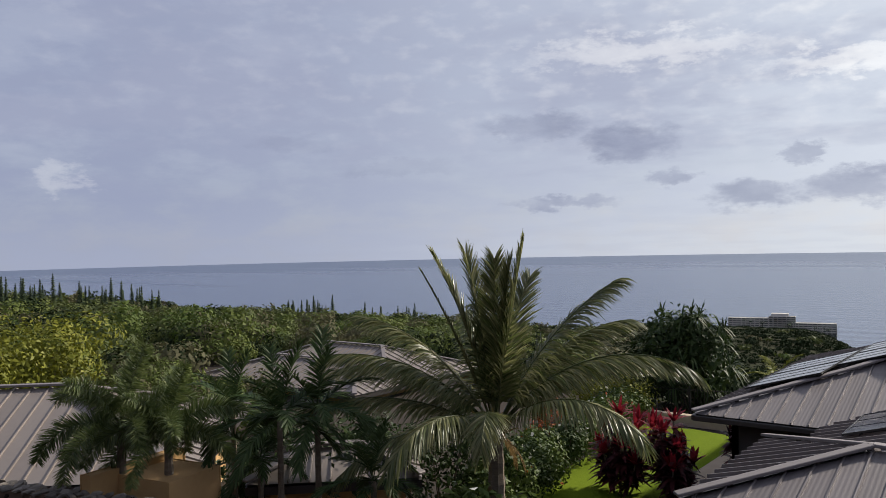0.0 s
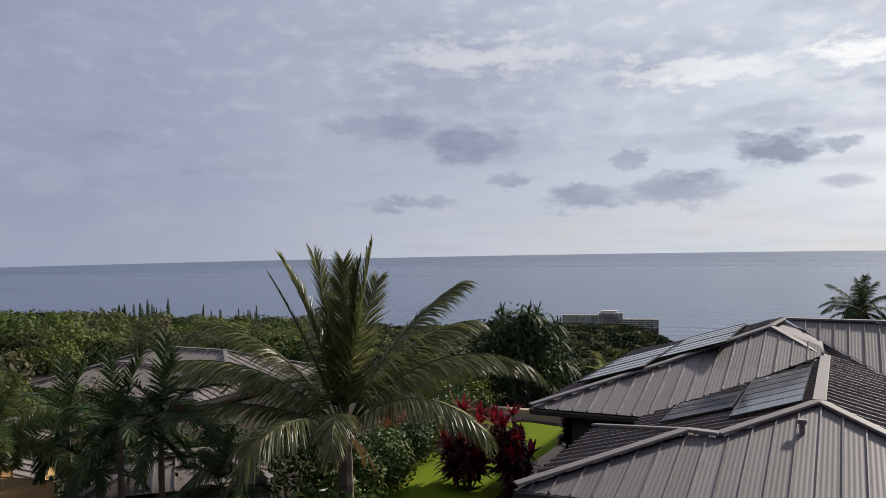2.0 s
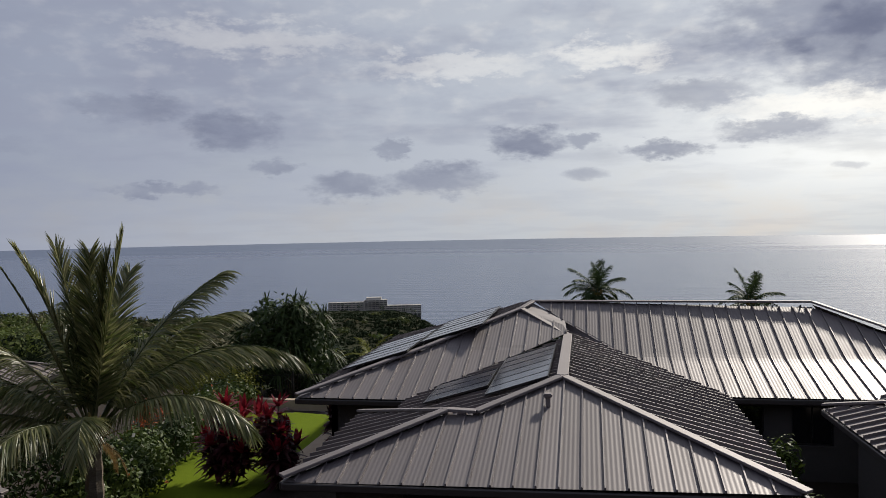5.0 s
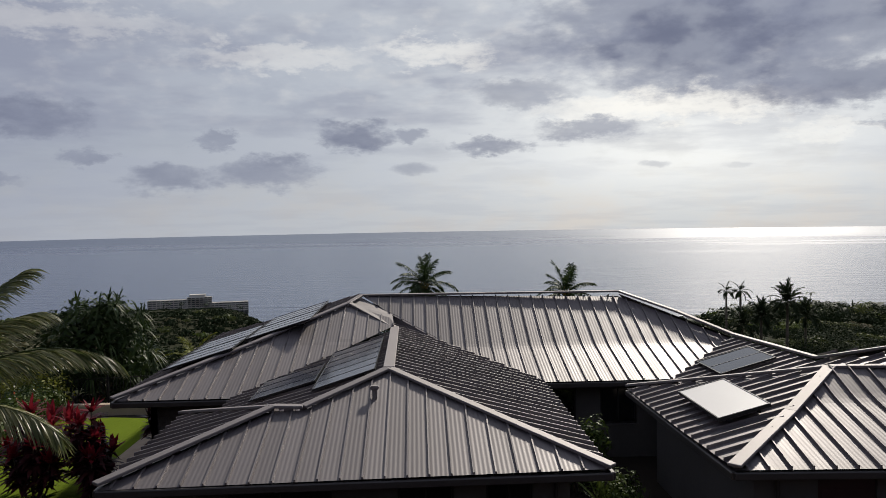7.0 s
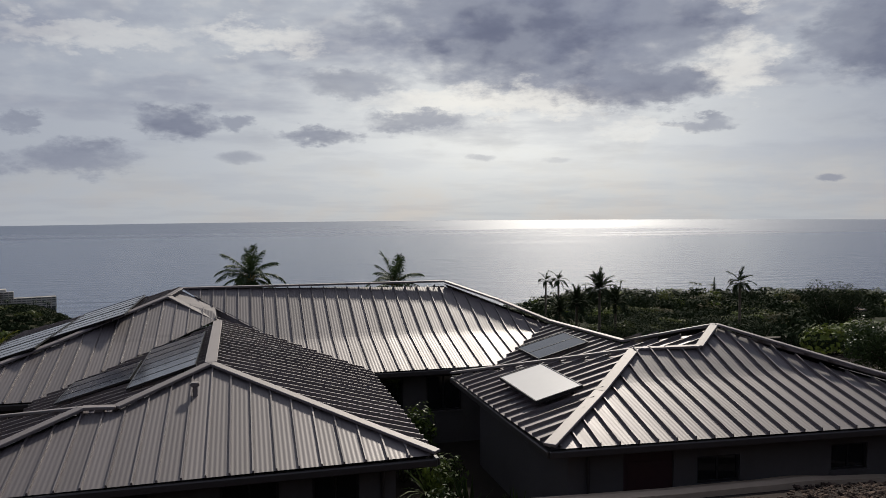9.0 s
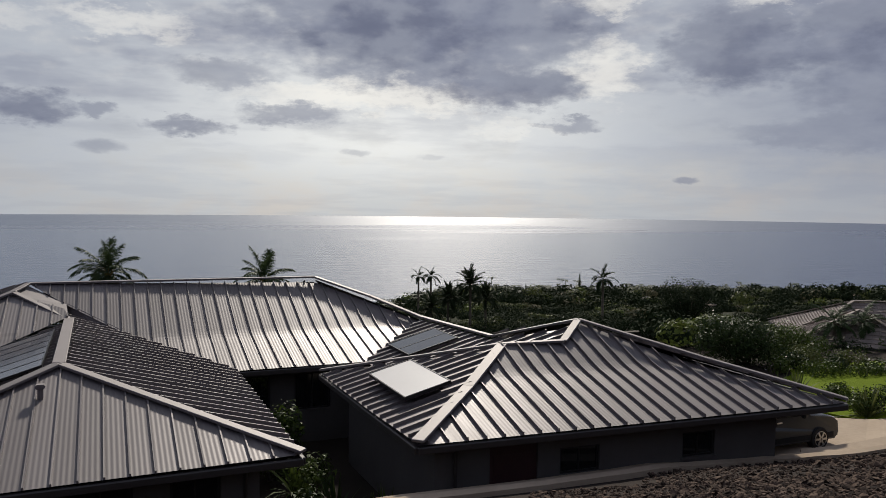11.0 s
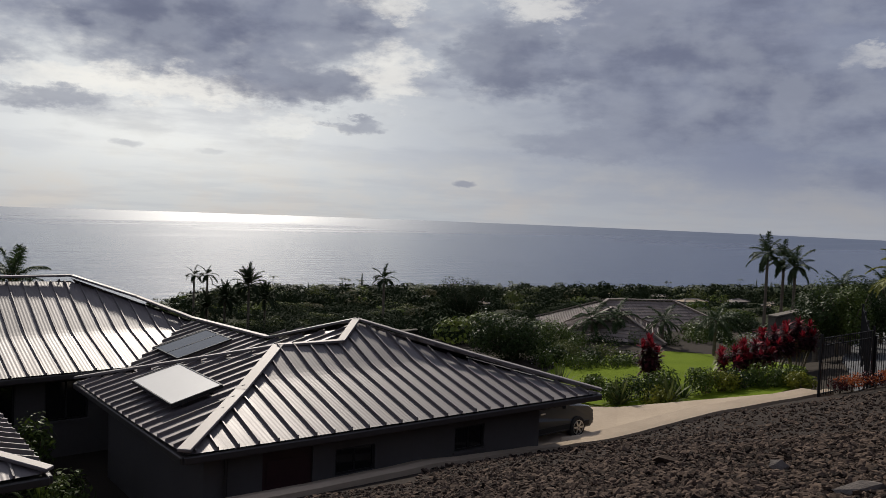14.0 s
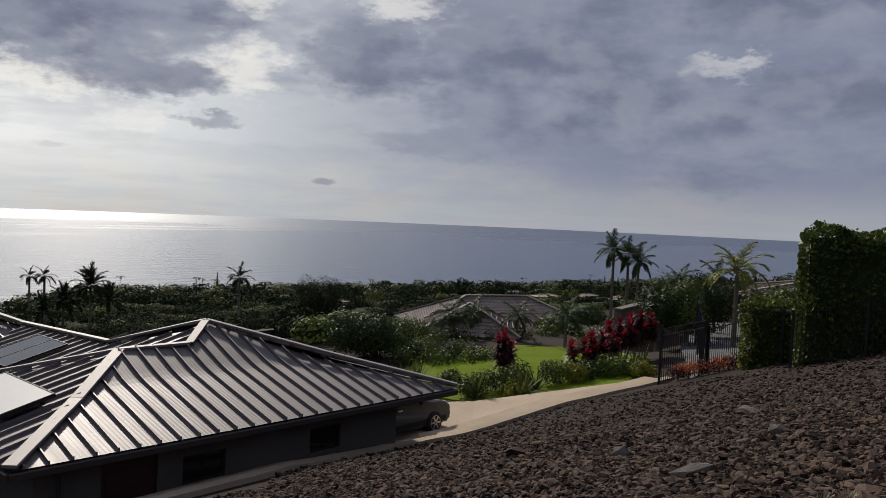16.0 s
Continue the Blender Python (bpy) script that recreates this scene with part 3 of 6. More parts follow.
G_KNEE = (10.55, 20.05)
G_STEP = (12.4, 19.8)
G_PEAK = (13.5, 20.75)
g_s1, g_brk, g_s2 = 0.243, 2.9, 0.40


def zg(run):
    return EAVE + profile(run, g_s1, g_brk, g_s2)


gdir = Vector((G1[0] - G0[0], G1[1] - G0[1])).normalized()
roof_face(roof, (G0[0] + 0.26 * gdir.x, G0[1] + 0.26 * gdir.y), (gdir.x, gdir.y), [G0, G1, G_PEAK, G_STEP, G_KNEE], g_s1, g_brk, g_s2)
roof_face(roof, GB, (0.0, -1.0), [GB, (6.3, 19.0), G0, G_KNEE], 0.262, 9, 0.3)
roof_face(roof, (8.05, 30.0), (0, -1), [(8.05, 24.9), (8.05, 23.7), (9.5, 22.0), (10.6, 20.2), (12.35, 19.85), G_PEAK, (11.45, 22.5), (11.1, 27.85)], 0.272, 9, 0.3)
roof_face(roof, (G1[0], 15.32), (0, 1), [G1, (18.7, 26.0), (13.7, 21.2), G_PEAK], 0.31, 9, 0.33)
roof_face(roof, (18.7, 26.2), (-1, 0), [(18.7, 26.0), (14.0, 26.1), (11.45, 22.5), (13.7, 21.2)], 0.31, 9, 0.33)
roof_face(roof, (12.0, GB[1]), (-1, 0), [(10.0, GB[1]), GB, G_KNEE, G_STEP], 0.262, 9, 0.3)
K3, S3, P3 = (*G_KNEE, -4.14), (*G_STEP, -4.12), (*G_PEAK, -3.68)
cap_line(roof, [(*G0, EAVE), (8.6, 18.1, zg(2.2)), K3], 0.30)
cap_line(roof, [K3, S3, P3], 0.24)
cap_line(roof, [P3, (16.0, 17.95, -4.53), (*G1, EAVE)], 0.2)
cap_line(roof, [(*GB, EAVE), K3], 0.18)
cap_line(roof, [P3, (11.45, 22.5, -4.36), (11.1, 27.85, -4.46)], 0.2)
for a, b in (((WX, 15.88), (AX1, 16.13)), ((AX1, 16.13), (AX1, 24.95)), ((AX1, ME), (8.1, ME)), ((WX, 21.72), (WX, 15.88)), (BL, (AX0, 23.65)), ((BL[0], 37), BL), (G0, G1), (GB, G0), (G1, (18.7, 26.0))):
    gutter(house, a, b)
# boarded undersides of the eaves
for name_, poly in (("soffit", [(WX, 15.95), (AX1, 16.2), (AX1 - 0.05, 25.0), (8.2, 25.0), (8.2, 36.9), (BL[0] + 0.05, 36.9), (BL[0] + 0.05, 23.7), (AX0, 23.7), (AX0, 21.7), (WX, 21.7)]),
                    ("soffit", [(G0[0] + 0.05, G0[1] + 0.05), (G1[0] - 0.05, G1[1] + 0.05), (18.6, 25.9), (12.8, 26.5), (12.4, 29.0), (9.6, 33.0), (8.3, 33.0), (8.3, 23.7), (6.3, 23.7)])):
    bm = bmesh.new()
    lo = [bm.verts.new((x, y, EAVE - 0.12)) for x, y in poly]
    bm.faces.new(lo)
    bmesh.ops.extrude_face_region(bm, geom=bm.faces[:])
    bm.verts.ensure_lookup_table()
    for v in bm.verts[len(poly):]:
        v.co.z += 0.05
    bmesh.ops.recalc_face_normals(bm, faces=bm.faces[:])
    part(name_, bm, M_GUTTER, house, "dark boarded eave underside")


def wall(a, b, holes=(), z0=-8.05, z1=EAVE - 0.1, th=0.2, mat=None, parent=None):
    """A wall from a to b with openings (start, width, sill, head), cut through it; its outer face is on the right of a to b."""
    ax, ay, bx, by = *a, *b
    L = math.dist(a, b)
    ux, uy = (bx - ax) / L, (by - ay) / L
    m = Matrix(((ux, -uy, 0, ax), (uy, ux, 0, ay), (0, 0, 1, 0), (0, 0, 0, 1)))
    bm = bmesh.new()
    xs = sorted({0.0, L} | {v for s, w, lo, hi in holes for v in (s, s + w)})
    zs = sorted({z0, z1} | {v for s, w, lo, hi in holes for v in (lo, hi)})
    grid = {(i, k): bm.verts.new(m @ Vector((x, 0, z))) for i, x in enumerate(xs) for k, z in enumerate(zs)}
    for i in range(len(xs) - 1):
        for k in range(len(zs) - 1):
            cx, cz = (xs[i] + xs[i + 1]) / 2, (zs[k] + zs[k + 1]) / 2
            if not any(s < cx < s + w and lo < cz < hi for s, w, lo, hi in holes):
                bm.faces.new((grid[i, k], grid[i + 1, k], grid[i + 1, k + 1], grid[i, k + 1]))
    ext = bmesh.ops.extrude_face_region(bm, geom=bm.faces[:])
    for q in ext["geom"]:
        if isinstance(q, bmesh.types.BMVert):
            q.co += Vector((-uy, ux, 0)) * th
    for v in [v for v in bm.verts if not v.link_faces]:
        bm.verts.remove(v)
    bmesh.ops.recalc_face_normals(bm, faces=bm.faces[:])
    return part("wall", bm, mat or M_WALL, parent or house), m


def window(m, s, w, lo, hi, parent=None, glass=None):
    win = new("window")
    win.parent = parent or house
    bm = bmesh.new()
    for q in (((s, 0.05, lo), (s + 0.05, 0.13, hi)), ((s + w - 0.05, 0.05, lo), (s + w, 0.13, hi)), ((s + 0.05, 0.05, hi - 0.05), (s + w - 0.05, 0.13, hi)), ((s + 0.05, 0.05, lo), (s + w - 0.05, 0.13, lo + 0.05)), ((s + w / 2 - 0.02, 0.06, lo + 0.05), (s + w / 2 + 0.02, 0.12, hi - 0.05))):
        box(bm, *q, m)
    part("window_frame", bm, M_FRAME, win)
    part("pane", box(bmesh.new(), (s + 0.05, 0.085, lo + 0.05), (s + w - 0.05, 0.095, hi - 0.05), m), glass or M_GLASS, win)
    part("window_sill", box(bmesh.new(), (s - 0.05, -0.05, lo - 0.06), (s + w + 0.05, 0.049, lo - 0.003), m), M_WALL, win)


def door(m, s, w, lo, hi, mat, parent=None):
    d = part("door", box(bmesh.new(), (s, 0.06, lo), (s + w, 0.11, hi), m), mat, parent or house, "dark red painted door")
    for a, b in ((0.12, 0.45), (0.55, 0.9)):
        part("door_panel", box(bmesh.new(), (s + 0.12, 0.045, lo + (hi - lo) * a), (s + w - 0.12, 0.0595, lo + (hi - lo) * b), m, 0.006), mat, d)
    part("door_handle", box(bmesh.new(), (s + 0.07, 0.0, lo + 0.95), (s + 0.11, 0.0595, lo + 1.1), m, 0.004), M_IRON, d)
    return d


# garage front wall with two windows and a door
gw, gm = wall((7.1, 16.6), (16.85, 16.15), [(1.35, 1.25, -8.0, -5.75), (3.2, 1.1, -6.6, -5.95), (6.75, 1.0, -6.55, -5.9)])
door(gm, 1.35, 1.25, -8.0, -5.75, M_DOOR)
window(gm, 3.2, 1.1, -6.6, -5.95)
window(gm, 6.75, 1.0, -6.55, -5.9)
wall((7.0, 23.0), (7.1, 16.6))
wall((8.8, 23.6), (7.0, 23.2))
hw, hm = wall((3.3, 25.7), (8.8, 25.7), [(2.6, 1.2, -6.9, -5.7), (0.6, 1.2, -6.9, -5.7)])
window(hm, 2.6, 1.2, -6.9, -5.7)
window(hm, 0.6, 1.2, -6.9, -5.7)
aw, am = wall((-5.6, 16.85), (3.2, 16.9), [(1.5, 2.2, -7.2, -5.75), (5.1, 1.2, -7.2, -5.75), (7.0, 1.0, -7.2, -5.75)])
for s, w in ((1.5, 2.2), (5.1, 1.2), (7.0, 1.0)):
    window(am, s, w, -7.2, -5.75)
wall((3.2, 16.9), (3.2, 25.7))
wall((-5.6, 22.0), (-5.6, 16.85))
wall((-4.8, 24.4), (-4.8, 22.0))
wall((-8.2, 24.5), (-4.8, 24.5))
wall((-8.2, 36.2), (-8.2, 24.5))
wall((9.4, 36.2), (-8.2, 36.2))
wall((12.0, 29.0), (9.4, 36.2))
wall((18.0, 25.2), (12.2, 25.9))
wall((12.2, 25.9), (12.0, 29.0))
part("downpipe", tube(bmesh.new(), [(7.55, 16.48, -8.0), (7.55, 16.48, -5.6), (7.5, 16.05, -5.42)], [0.045] * 3, 8), M_GUTTER, house)
part("downpipe", tube(bmesh.new(), [(2.9, 16.83, -8.0), (2.9, 16.83, -5.6), (2.9, 16.25, -5.42)], [0.045] * 3, 8), M_GUTTER, house)
# vent pipe on the front slope
bm = tube(bmesh.new(), [(-1.08, 19.35, -4.5), (-1.08, 19.35, -4.2)], [0.06, 0.06], 10)
box(bm, (-1.18, 19.25, -4.2), (-0.98, 19.45, -4.1), None, 0.02)
part("vent_pipe", bm, M_CAP, house, "short capped metal vent pipe")


def solar_panel(name, label, corner, ex, ey, nx, mat, lift=0.12, th=0.05, group=""):
    """A framed panel lying over a roof slope: corner and two edge vectors; nx cell lines."""
    p = new(name)
    p.location, p.parent = corner, house
    tagged(p, label)
    ex, ey = Vector(ex), Vector(ey)
    n = ex.cross(ey).normalized()
    lx, ly = ex.length, ey.length
    m = Matrix.Identity(4)
    for k, v in enumerate((ex.normalized(), ey.normalized(), n)):
        for r in range(3):
            m[r][k] = v[r]
    part("glazing", box(bmesh.new(), (0.03, 0.03, lift), (lx - 0.03, ly - 0.03, lift + th - 0.012), m), mat, p)
    bm = bmesh.new()
    for q in (((0, 0), (lx, 0.03)), ((0, ly - 0.03), (lx, ly)), ((0, 0.03), (0.03, ly - 0.03)), ((lx - 0.03, 0.03), (lx, ly - 0.03))):
        box(bm, (*q[0], lift), (*q[1], lift + th), m)
    for j in range(1, nx):
        box(bm, (0.03, ly * j / nx - 0.012, lift + th - 0.011), (lx - 0.03, ly * j / nx + 0.012, lift + th - 0.004), m)
    part("frame", bm, M_PVFRAME, p)
    for fx in (0.2, 0.8):
        part("mounting_rail", box(bmesh.new(), (lx * fx - 0.02, 0.08, 0.0), (lx * fx + 0.02, ly - 0.08, lift - 0.002), m), M_PVFRAME, p)
    return p


def on_slope(x, y, x0, s, up=0.06):
    return Vector((x, y, EAVE + s * (x - x0) + up))


a0, a1, a2 = on_slope(6.98, 18.2, 6.3, 0.262, 0.12), on_slope(8.22, 18.2, 6.3, 0.262, 0.12), on_slope(6.98, 21.05, 6.3, 0.262, 0.12)
solar_panel("solar_heater", "flat glazed solar water heater on the metal roof, sky glare painted white", a0, a1 - a0, a2 - a0, 1, M_HEATER, 0.1, 0.09)
a0, a1, a2 = on_slope(9.05, 23.5, 8.05, 0.272), on_slope(10.75, 23.5, 8.05, 0.272), on_slope(9.05, 25.5, 8.05, 0.272)
solar_panel("solar_panel", "dark blue solar panel mounted flat on the metal roof", a0, a1 - a0, a2 - a0, 2, M_PV, 0.05)
a0, a1, a2 = on_slope(-2.72, 20.4, AX0, a_rise), on_slope(-1.12, 20.9, AX0, a_rise), on_slope(-2.72, 26.0, AX0, a_rise)
solar_panel("solar_panel", "row of dark solar panels near the ridge of the front roof", a0, a1 - a0, a2 - a0, 6, M_PV, 0.06, group="panels on the front roof")
a0, a1, a2 = on_slope(-4.55, 21.4, AX0, a_rise), on_slope(-2.8, 21.7, AX0, a_rise), on_slope(-4.55, 24.0, AX0, a_rise)
solar_panel("solar_panel", "row of dark solar panels low on the front roof", a0, a1 - a0, a2 - a0, 3, M_PV, 0.06, group="panels on the front roof")
for yy in (26.2, 29.2):
    for k in range(2):
        x0 = -8.3 + 2.35 * k
        a0, a1, a2 = on_slope(x0, yy + 1.6 * k, BL[0], 0.3), on_slope(x0 + 2.25, yy + 1.6 * k, BL[0], 0.3), on_slope(x0, yy + 2.9 + 1.6 * k, BL[0], 0.3)
        solar_panel("solar_panel", "pale glaring solar panel on the side slope of the roof", a0, a1 - a0, a2 - a0, 3, M_PV, 0.1, group="panels on the side slope")

# ---- plants ----
def arrays_mesh(name, co, quads, mat, tri=False):
    """A mesh from arrays of points and four-sided (or three-sided) faces."""
    n = 3 if tri else 4
    me = bpy.data.meshes.new(name)
    me.vertices.add(len(co))
    me.vertices.foreach_set("co", np.asarray(co, dtype=np.float32).ravel())
    me.loops.add(len(quads) * n)
    me.loops.foreach_set("vertex_index", np.asarray(quads, dtype=np.int32).ravel())
    me.polygons.add(len(quads))
    me.polygons.foreach_set("loop_start", np.arange(0, len(quads) * n, n, dtype=np.int32))
    me.update(calc_edges=True)
    me.materials.append(mat)
    if tri:
        me.shade_flat()
    return me


def leaf_cloud(rng, centres, size, aspect=0.45, up=0.3, skin=None, loose=0.55):
    """Diamond leaves, one at each centre, in mixed directions or lying along a skin (its outward directions). Returns points and faces."""
    n = len(centres)
    a = rng.normal(size=(n, 3))
    a[:, 2] *= 0.7
    r = rng.normal(size=(n, 3))
    if skin is None:
        r[:, 2] += up
    else:
        r = skin + r * loose * 0.6
        r[:, 2] += 0.25
        a -= r * ((a * r).sum(1) / (r * r).sum(1))[:, None]
    a /= np.linalg.norm(a, axis=1)[:, None]
    b = np.cross(a, r)
    b /= np.linalg.norm(b, axis=1)[:, None] + 1e-9
    s = (np.asarray(size) * rng.uniform(0.6, 1.3, n))[:, None]
    bend = np.zeros((n, 3))
    bend[:, 2] = -0.18 * s[:, 0]
    co = np.stack([centres - a * s * 0.5, centres + b * s * aspect * 0.5, centres + a * s * 0.5 + bend, centres - b * s * aspect * 0.5], 1).reshape(-1, 3)
    return co, np.arange(4 * n).reshape(n, 4)


def lobe_points(rng, lobes, count, shell=0.55, skin=False):
    """Points spread over the outer part of several ovals (x, y, z, rx, ry, rz); skin: their outward directions too."""
    lobes = np.asarray(lobes, float)
    w = lobes[:, 3] * lobes[:, 4]
    pick = rng.choice(len(lobes), count, p=w / w.sum())
    d = rng.normal(size=(count, 3))
    d /= np.linalg.norm(d, axis=1)[:, None]
    rad = shell + (1 - shell) * rng.uniform(0, 1, count) ** 0.6 + 0.06 * rng.normal(size=count)
    p = lobes[pick, :3] + d * lobes[pick, 3:] * rad[:, None]
    return (p, d) if skin else p


def crown_lobes(rng, r, h, n):
    out = []
    for k in range(n):
        a, q = rng.uniform(0, 6.283), rng.uniform(0.2, 0.75)
        out.append((math.cos(a) * r * q, math.sin(a) * r * q, h * rng.uniform(0.30, 0.78), r * rng.uniform(0.28, 0.48), r * rng.uniform(0.28, 0.48), h * rng.uniform(0.16, 0.28)))
    out.append((0, 0, h * 0.55, r * 0.6, r * 0.6, h * 0.36))
    return out


def limbs(bm, rng, height, crown_base, r, n=6, girth=0.16):
    top = Vector((rng.uniform(-0.2, 0.2), rng.uniform(-0.2, 0.2), crown_base))
    tube(bm, [(0, 0, -0.3), top * 0.5 + Vector((0.06, 0, 0)), top], [girth * 1.25, girth, girth * 0.8], 8)
    for k in range(n):
        a = 6.283 * k / n + rng.uniform(-0.3, 0.3)
        q = r * rng.uniform(0.45, 0.75)
        end = Vector((math.cos(a) * q, math.sin(a) * q, crown_base + (height - crown_base) * rng.uniform(0.35, 0.8)))
        mid = top * 0.6 + end * 0.4 + Vector((0, 0, 0.15))
        tube(bm, [top, mid, end], [girth * 0.6, girth * 0.4, girth * 0.12], 5)


def tree(name, label, at, height, r, mat, seed, leaves=4200, leaf=0.22, base=0.3, lobes=11, category="tree", group="", bloom=None, bloom_n=0, aspect=0.45, girth=0.15):
    """Trunk with limbs and a crown of single leaves in uneven lobes; at is the foot."""
    rng = np.random.default_rng(seed)
    ob = thing(name, label, category, at, group)
    bm = bmesh.new()
    limbs(bm, rng, height, height * base, r, 6, girth)
    part("trunk", bm, M_BARK, ob)
    lob = [(x, y, z * (1 - base) + height * base * 0.75, a, b, c) for x, y, z, a, b, c in crown_lobes(rng, r, height, lobes)]
    pts, out = lobe_points(rng, lob, leaves, skin=True)
    piece("crown", arrays_mesh("crown", *leaf_cloud(rng, pts, leaf, aspect, skin=out), mat), ob)
    if bloom:
        pts = lobe_points(rng, lob, bloom_n, 0.95)
        piece("blossom", arrays_mesh("blossom", *leaf_cloud(rng, pts[pts[:, 2] > height * 0.3], leaf * 0.8, 0.8), bloom), ob)
    return ob


def shrub(name, label, at, r, h, mat, seed, leaves=900, leaf=0.14, category="shrub", group="", bloom=None, bloom_n=0, aspect=0.45, stems=5):
    rng = np.random.default_rng(seed)
    ob = thing(name, label, category, at, group)
    bm = bmesh.new()
    for k in range(stems):
        a = 6.283 * k / stems
        tube(bm, [(0.08 * math.cos(a), 0.08 * math.sin(a), -0.1), (0.4 * r * math.cos(a), 0.4 * r * math.sin(a), h * 0.6)], [0.03, 0.012], 4)
    part("stem", bm, M_BARK, ob)
    lob = [(r * 0.5 * math.cos(a), r * 0.5 * math.sin(a), h * rng.uniform(0.35, 0.62), r * 0.5, r * 0.5, h * 0.36) for a in rng.uniform(0, 6.283, 6)] + [(0, 0, h * 0.5, r * 0.6, r * 0.6, h * 0.48)]
    pts, out = lobe_points(rng, lob, leaves, 0.5, True)
    piece("foliage", arrays_mesh("foliage", *leaf_cloud(rng, pts, leaf, aspect, skin=out, loose=0.8), mat), ob)
    if bloom:
        piece("blossom", arrays_mesh("blossom", *leaf_cloud(rng, lobe_points(rng, lob, bloom_n, 0.98), leaf * 0.7, 0.9), bloom), ob)
    return ob


def frond_mesh(rng, el, length, bend, pairs, leaflet, mat, width=0.035, hang=0.5, plume=False, fold=25.0):
    """A feather leaf leaving its base along +x at elevation el and bending over by bend degrees; leaflets sag with their weight. plume: leaflets all round the stalk."""
    co, fa, spine, p = [], [], [], Vector((0, 0, 0))
    steps = 14
    for k in range(steps + 1):
        s = k / steps
        th = radians(el - bend * s ** 1.4)
        d = Vector((math.cos(th), 0, math.sin(th)))
        spine.append((p.copy(), d))
        p = p + d * length / steps
    for k, (q, d) in enumerate(spine):
        w = 0.011 * length * (1 - 0.85 * k / steps)
        n = Vector((-d.z, 0, d.x))
        co += [q + Vector((0, w, 0)) + n * w * 0.5, q - Vector((0, w, 0)) + n * w * 0.5, q - n * w]
    for k in range(steps):
        a = 3 * k
        fa += [(a, a + 3, a + 4, a + 1), (a + 1, a + 4, a + 5, a + 2), (a + 2, a + 5, a + 3, a)]
    down = Vector((0, 0, -1))
    for k in range(pairs):
        s = 0.15 + 0.845 * (k + 0.5) / pairs
        f = s * steps
        i0 = min(steps - 1, int(f))
        q = spine[i0][0].lerp(spine[i0 + 1][0], f - i0)
        d = spine[i0][1].lerp(spine[i0 + 1][1], f - i0).normalized()
        n = Vector((-d.z, 0, d.x))
        size = leaflet * (0.35 + 0.75 * math.sin(3.1416 * min(1.0, 0.12 + 0.82 * s)) ** 0.7)
        for side in (-1, 1):
            ang = radians((74 - 22 * s if plume else 62 - 38 * s) + rng.uniform(-6, 6))
            v = radians(rng.uniform(-140, 140) if plume else fold + rng.uniform(-12, 12))
            out = d * math.cos(ang) + (Vector((0, side, 0)) * math.cos(v) + n * math.sin(v)) * math.sin(ang)
            L = size * rng.uniform(0.8, 1.08)
            sag = hang * rng.uniform(0.7, 1.3)
            tw = (d + n * rng.uniform(-0.5, 0.5)).normalized()
            at_, i = q.copy(), len(co)
            for j, ww in ((0, 0.6), (1, 1.0), (2, 0.75), (3, 0.08)):
                dr = (out + down * sag * j * 0.45).normalized()
                if j:
                    at_ = at_ + dr * L / 3
                w = (tw - dr * tw.dot(dr)).normalized() * width * 0.5 * ww
                co += [at_ - w, at_ + w]
            fa += [(i + 2 * j, i + 2 * j + 1, i + 2 * j + 3, i + 2 * j + 2) for j in range(3)]
    return arrays_mesh("frond", [tuple(c) for c in co], fa, mat)


FR = np.random.default_rng(7)
LADDER = ((80, 18), (62, 40), (45, 60), (28, 75), (8, 70), (-18, 50))      # elevation and bend, from young to old leaves


def frond_family(length, pairs, leaflet, mat, width, hang, plume=False, limp=1.0):
    return [(el, frond_mesh(FR, el, length, bend * limp, pairs, leaflet, mat, width, hang, plume)) for el, bend in LADDER]


FRONDS_DARK = frond_family(2.4, 38, 0.62, L_PALMDARK, 0.05, 0.35)
FRONDS_FOX = frond_family(2.0, 230, 0.34, L_FOX, 0.02, 0.1, True, 1.4)
FRONDS_COCO = frond_family(2.5, 70, 0.62, L_PALMDARK, 0.04, 0.7)
FRONDS_YELLOW = frond_family(2.2, 38, 0.55, L_YELLOW, 0.05, 0.4)
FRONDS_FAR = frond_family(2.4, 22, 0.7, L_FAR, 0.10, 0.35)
FROND_DRY = frond_mesh(FR, -35, 2.6, 45, 46, 0.5, L_DRY, 0.03, 0.9)


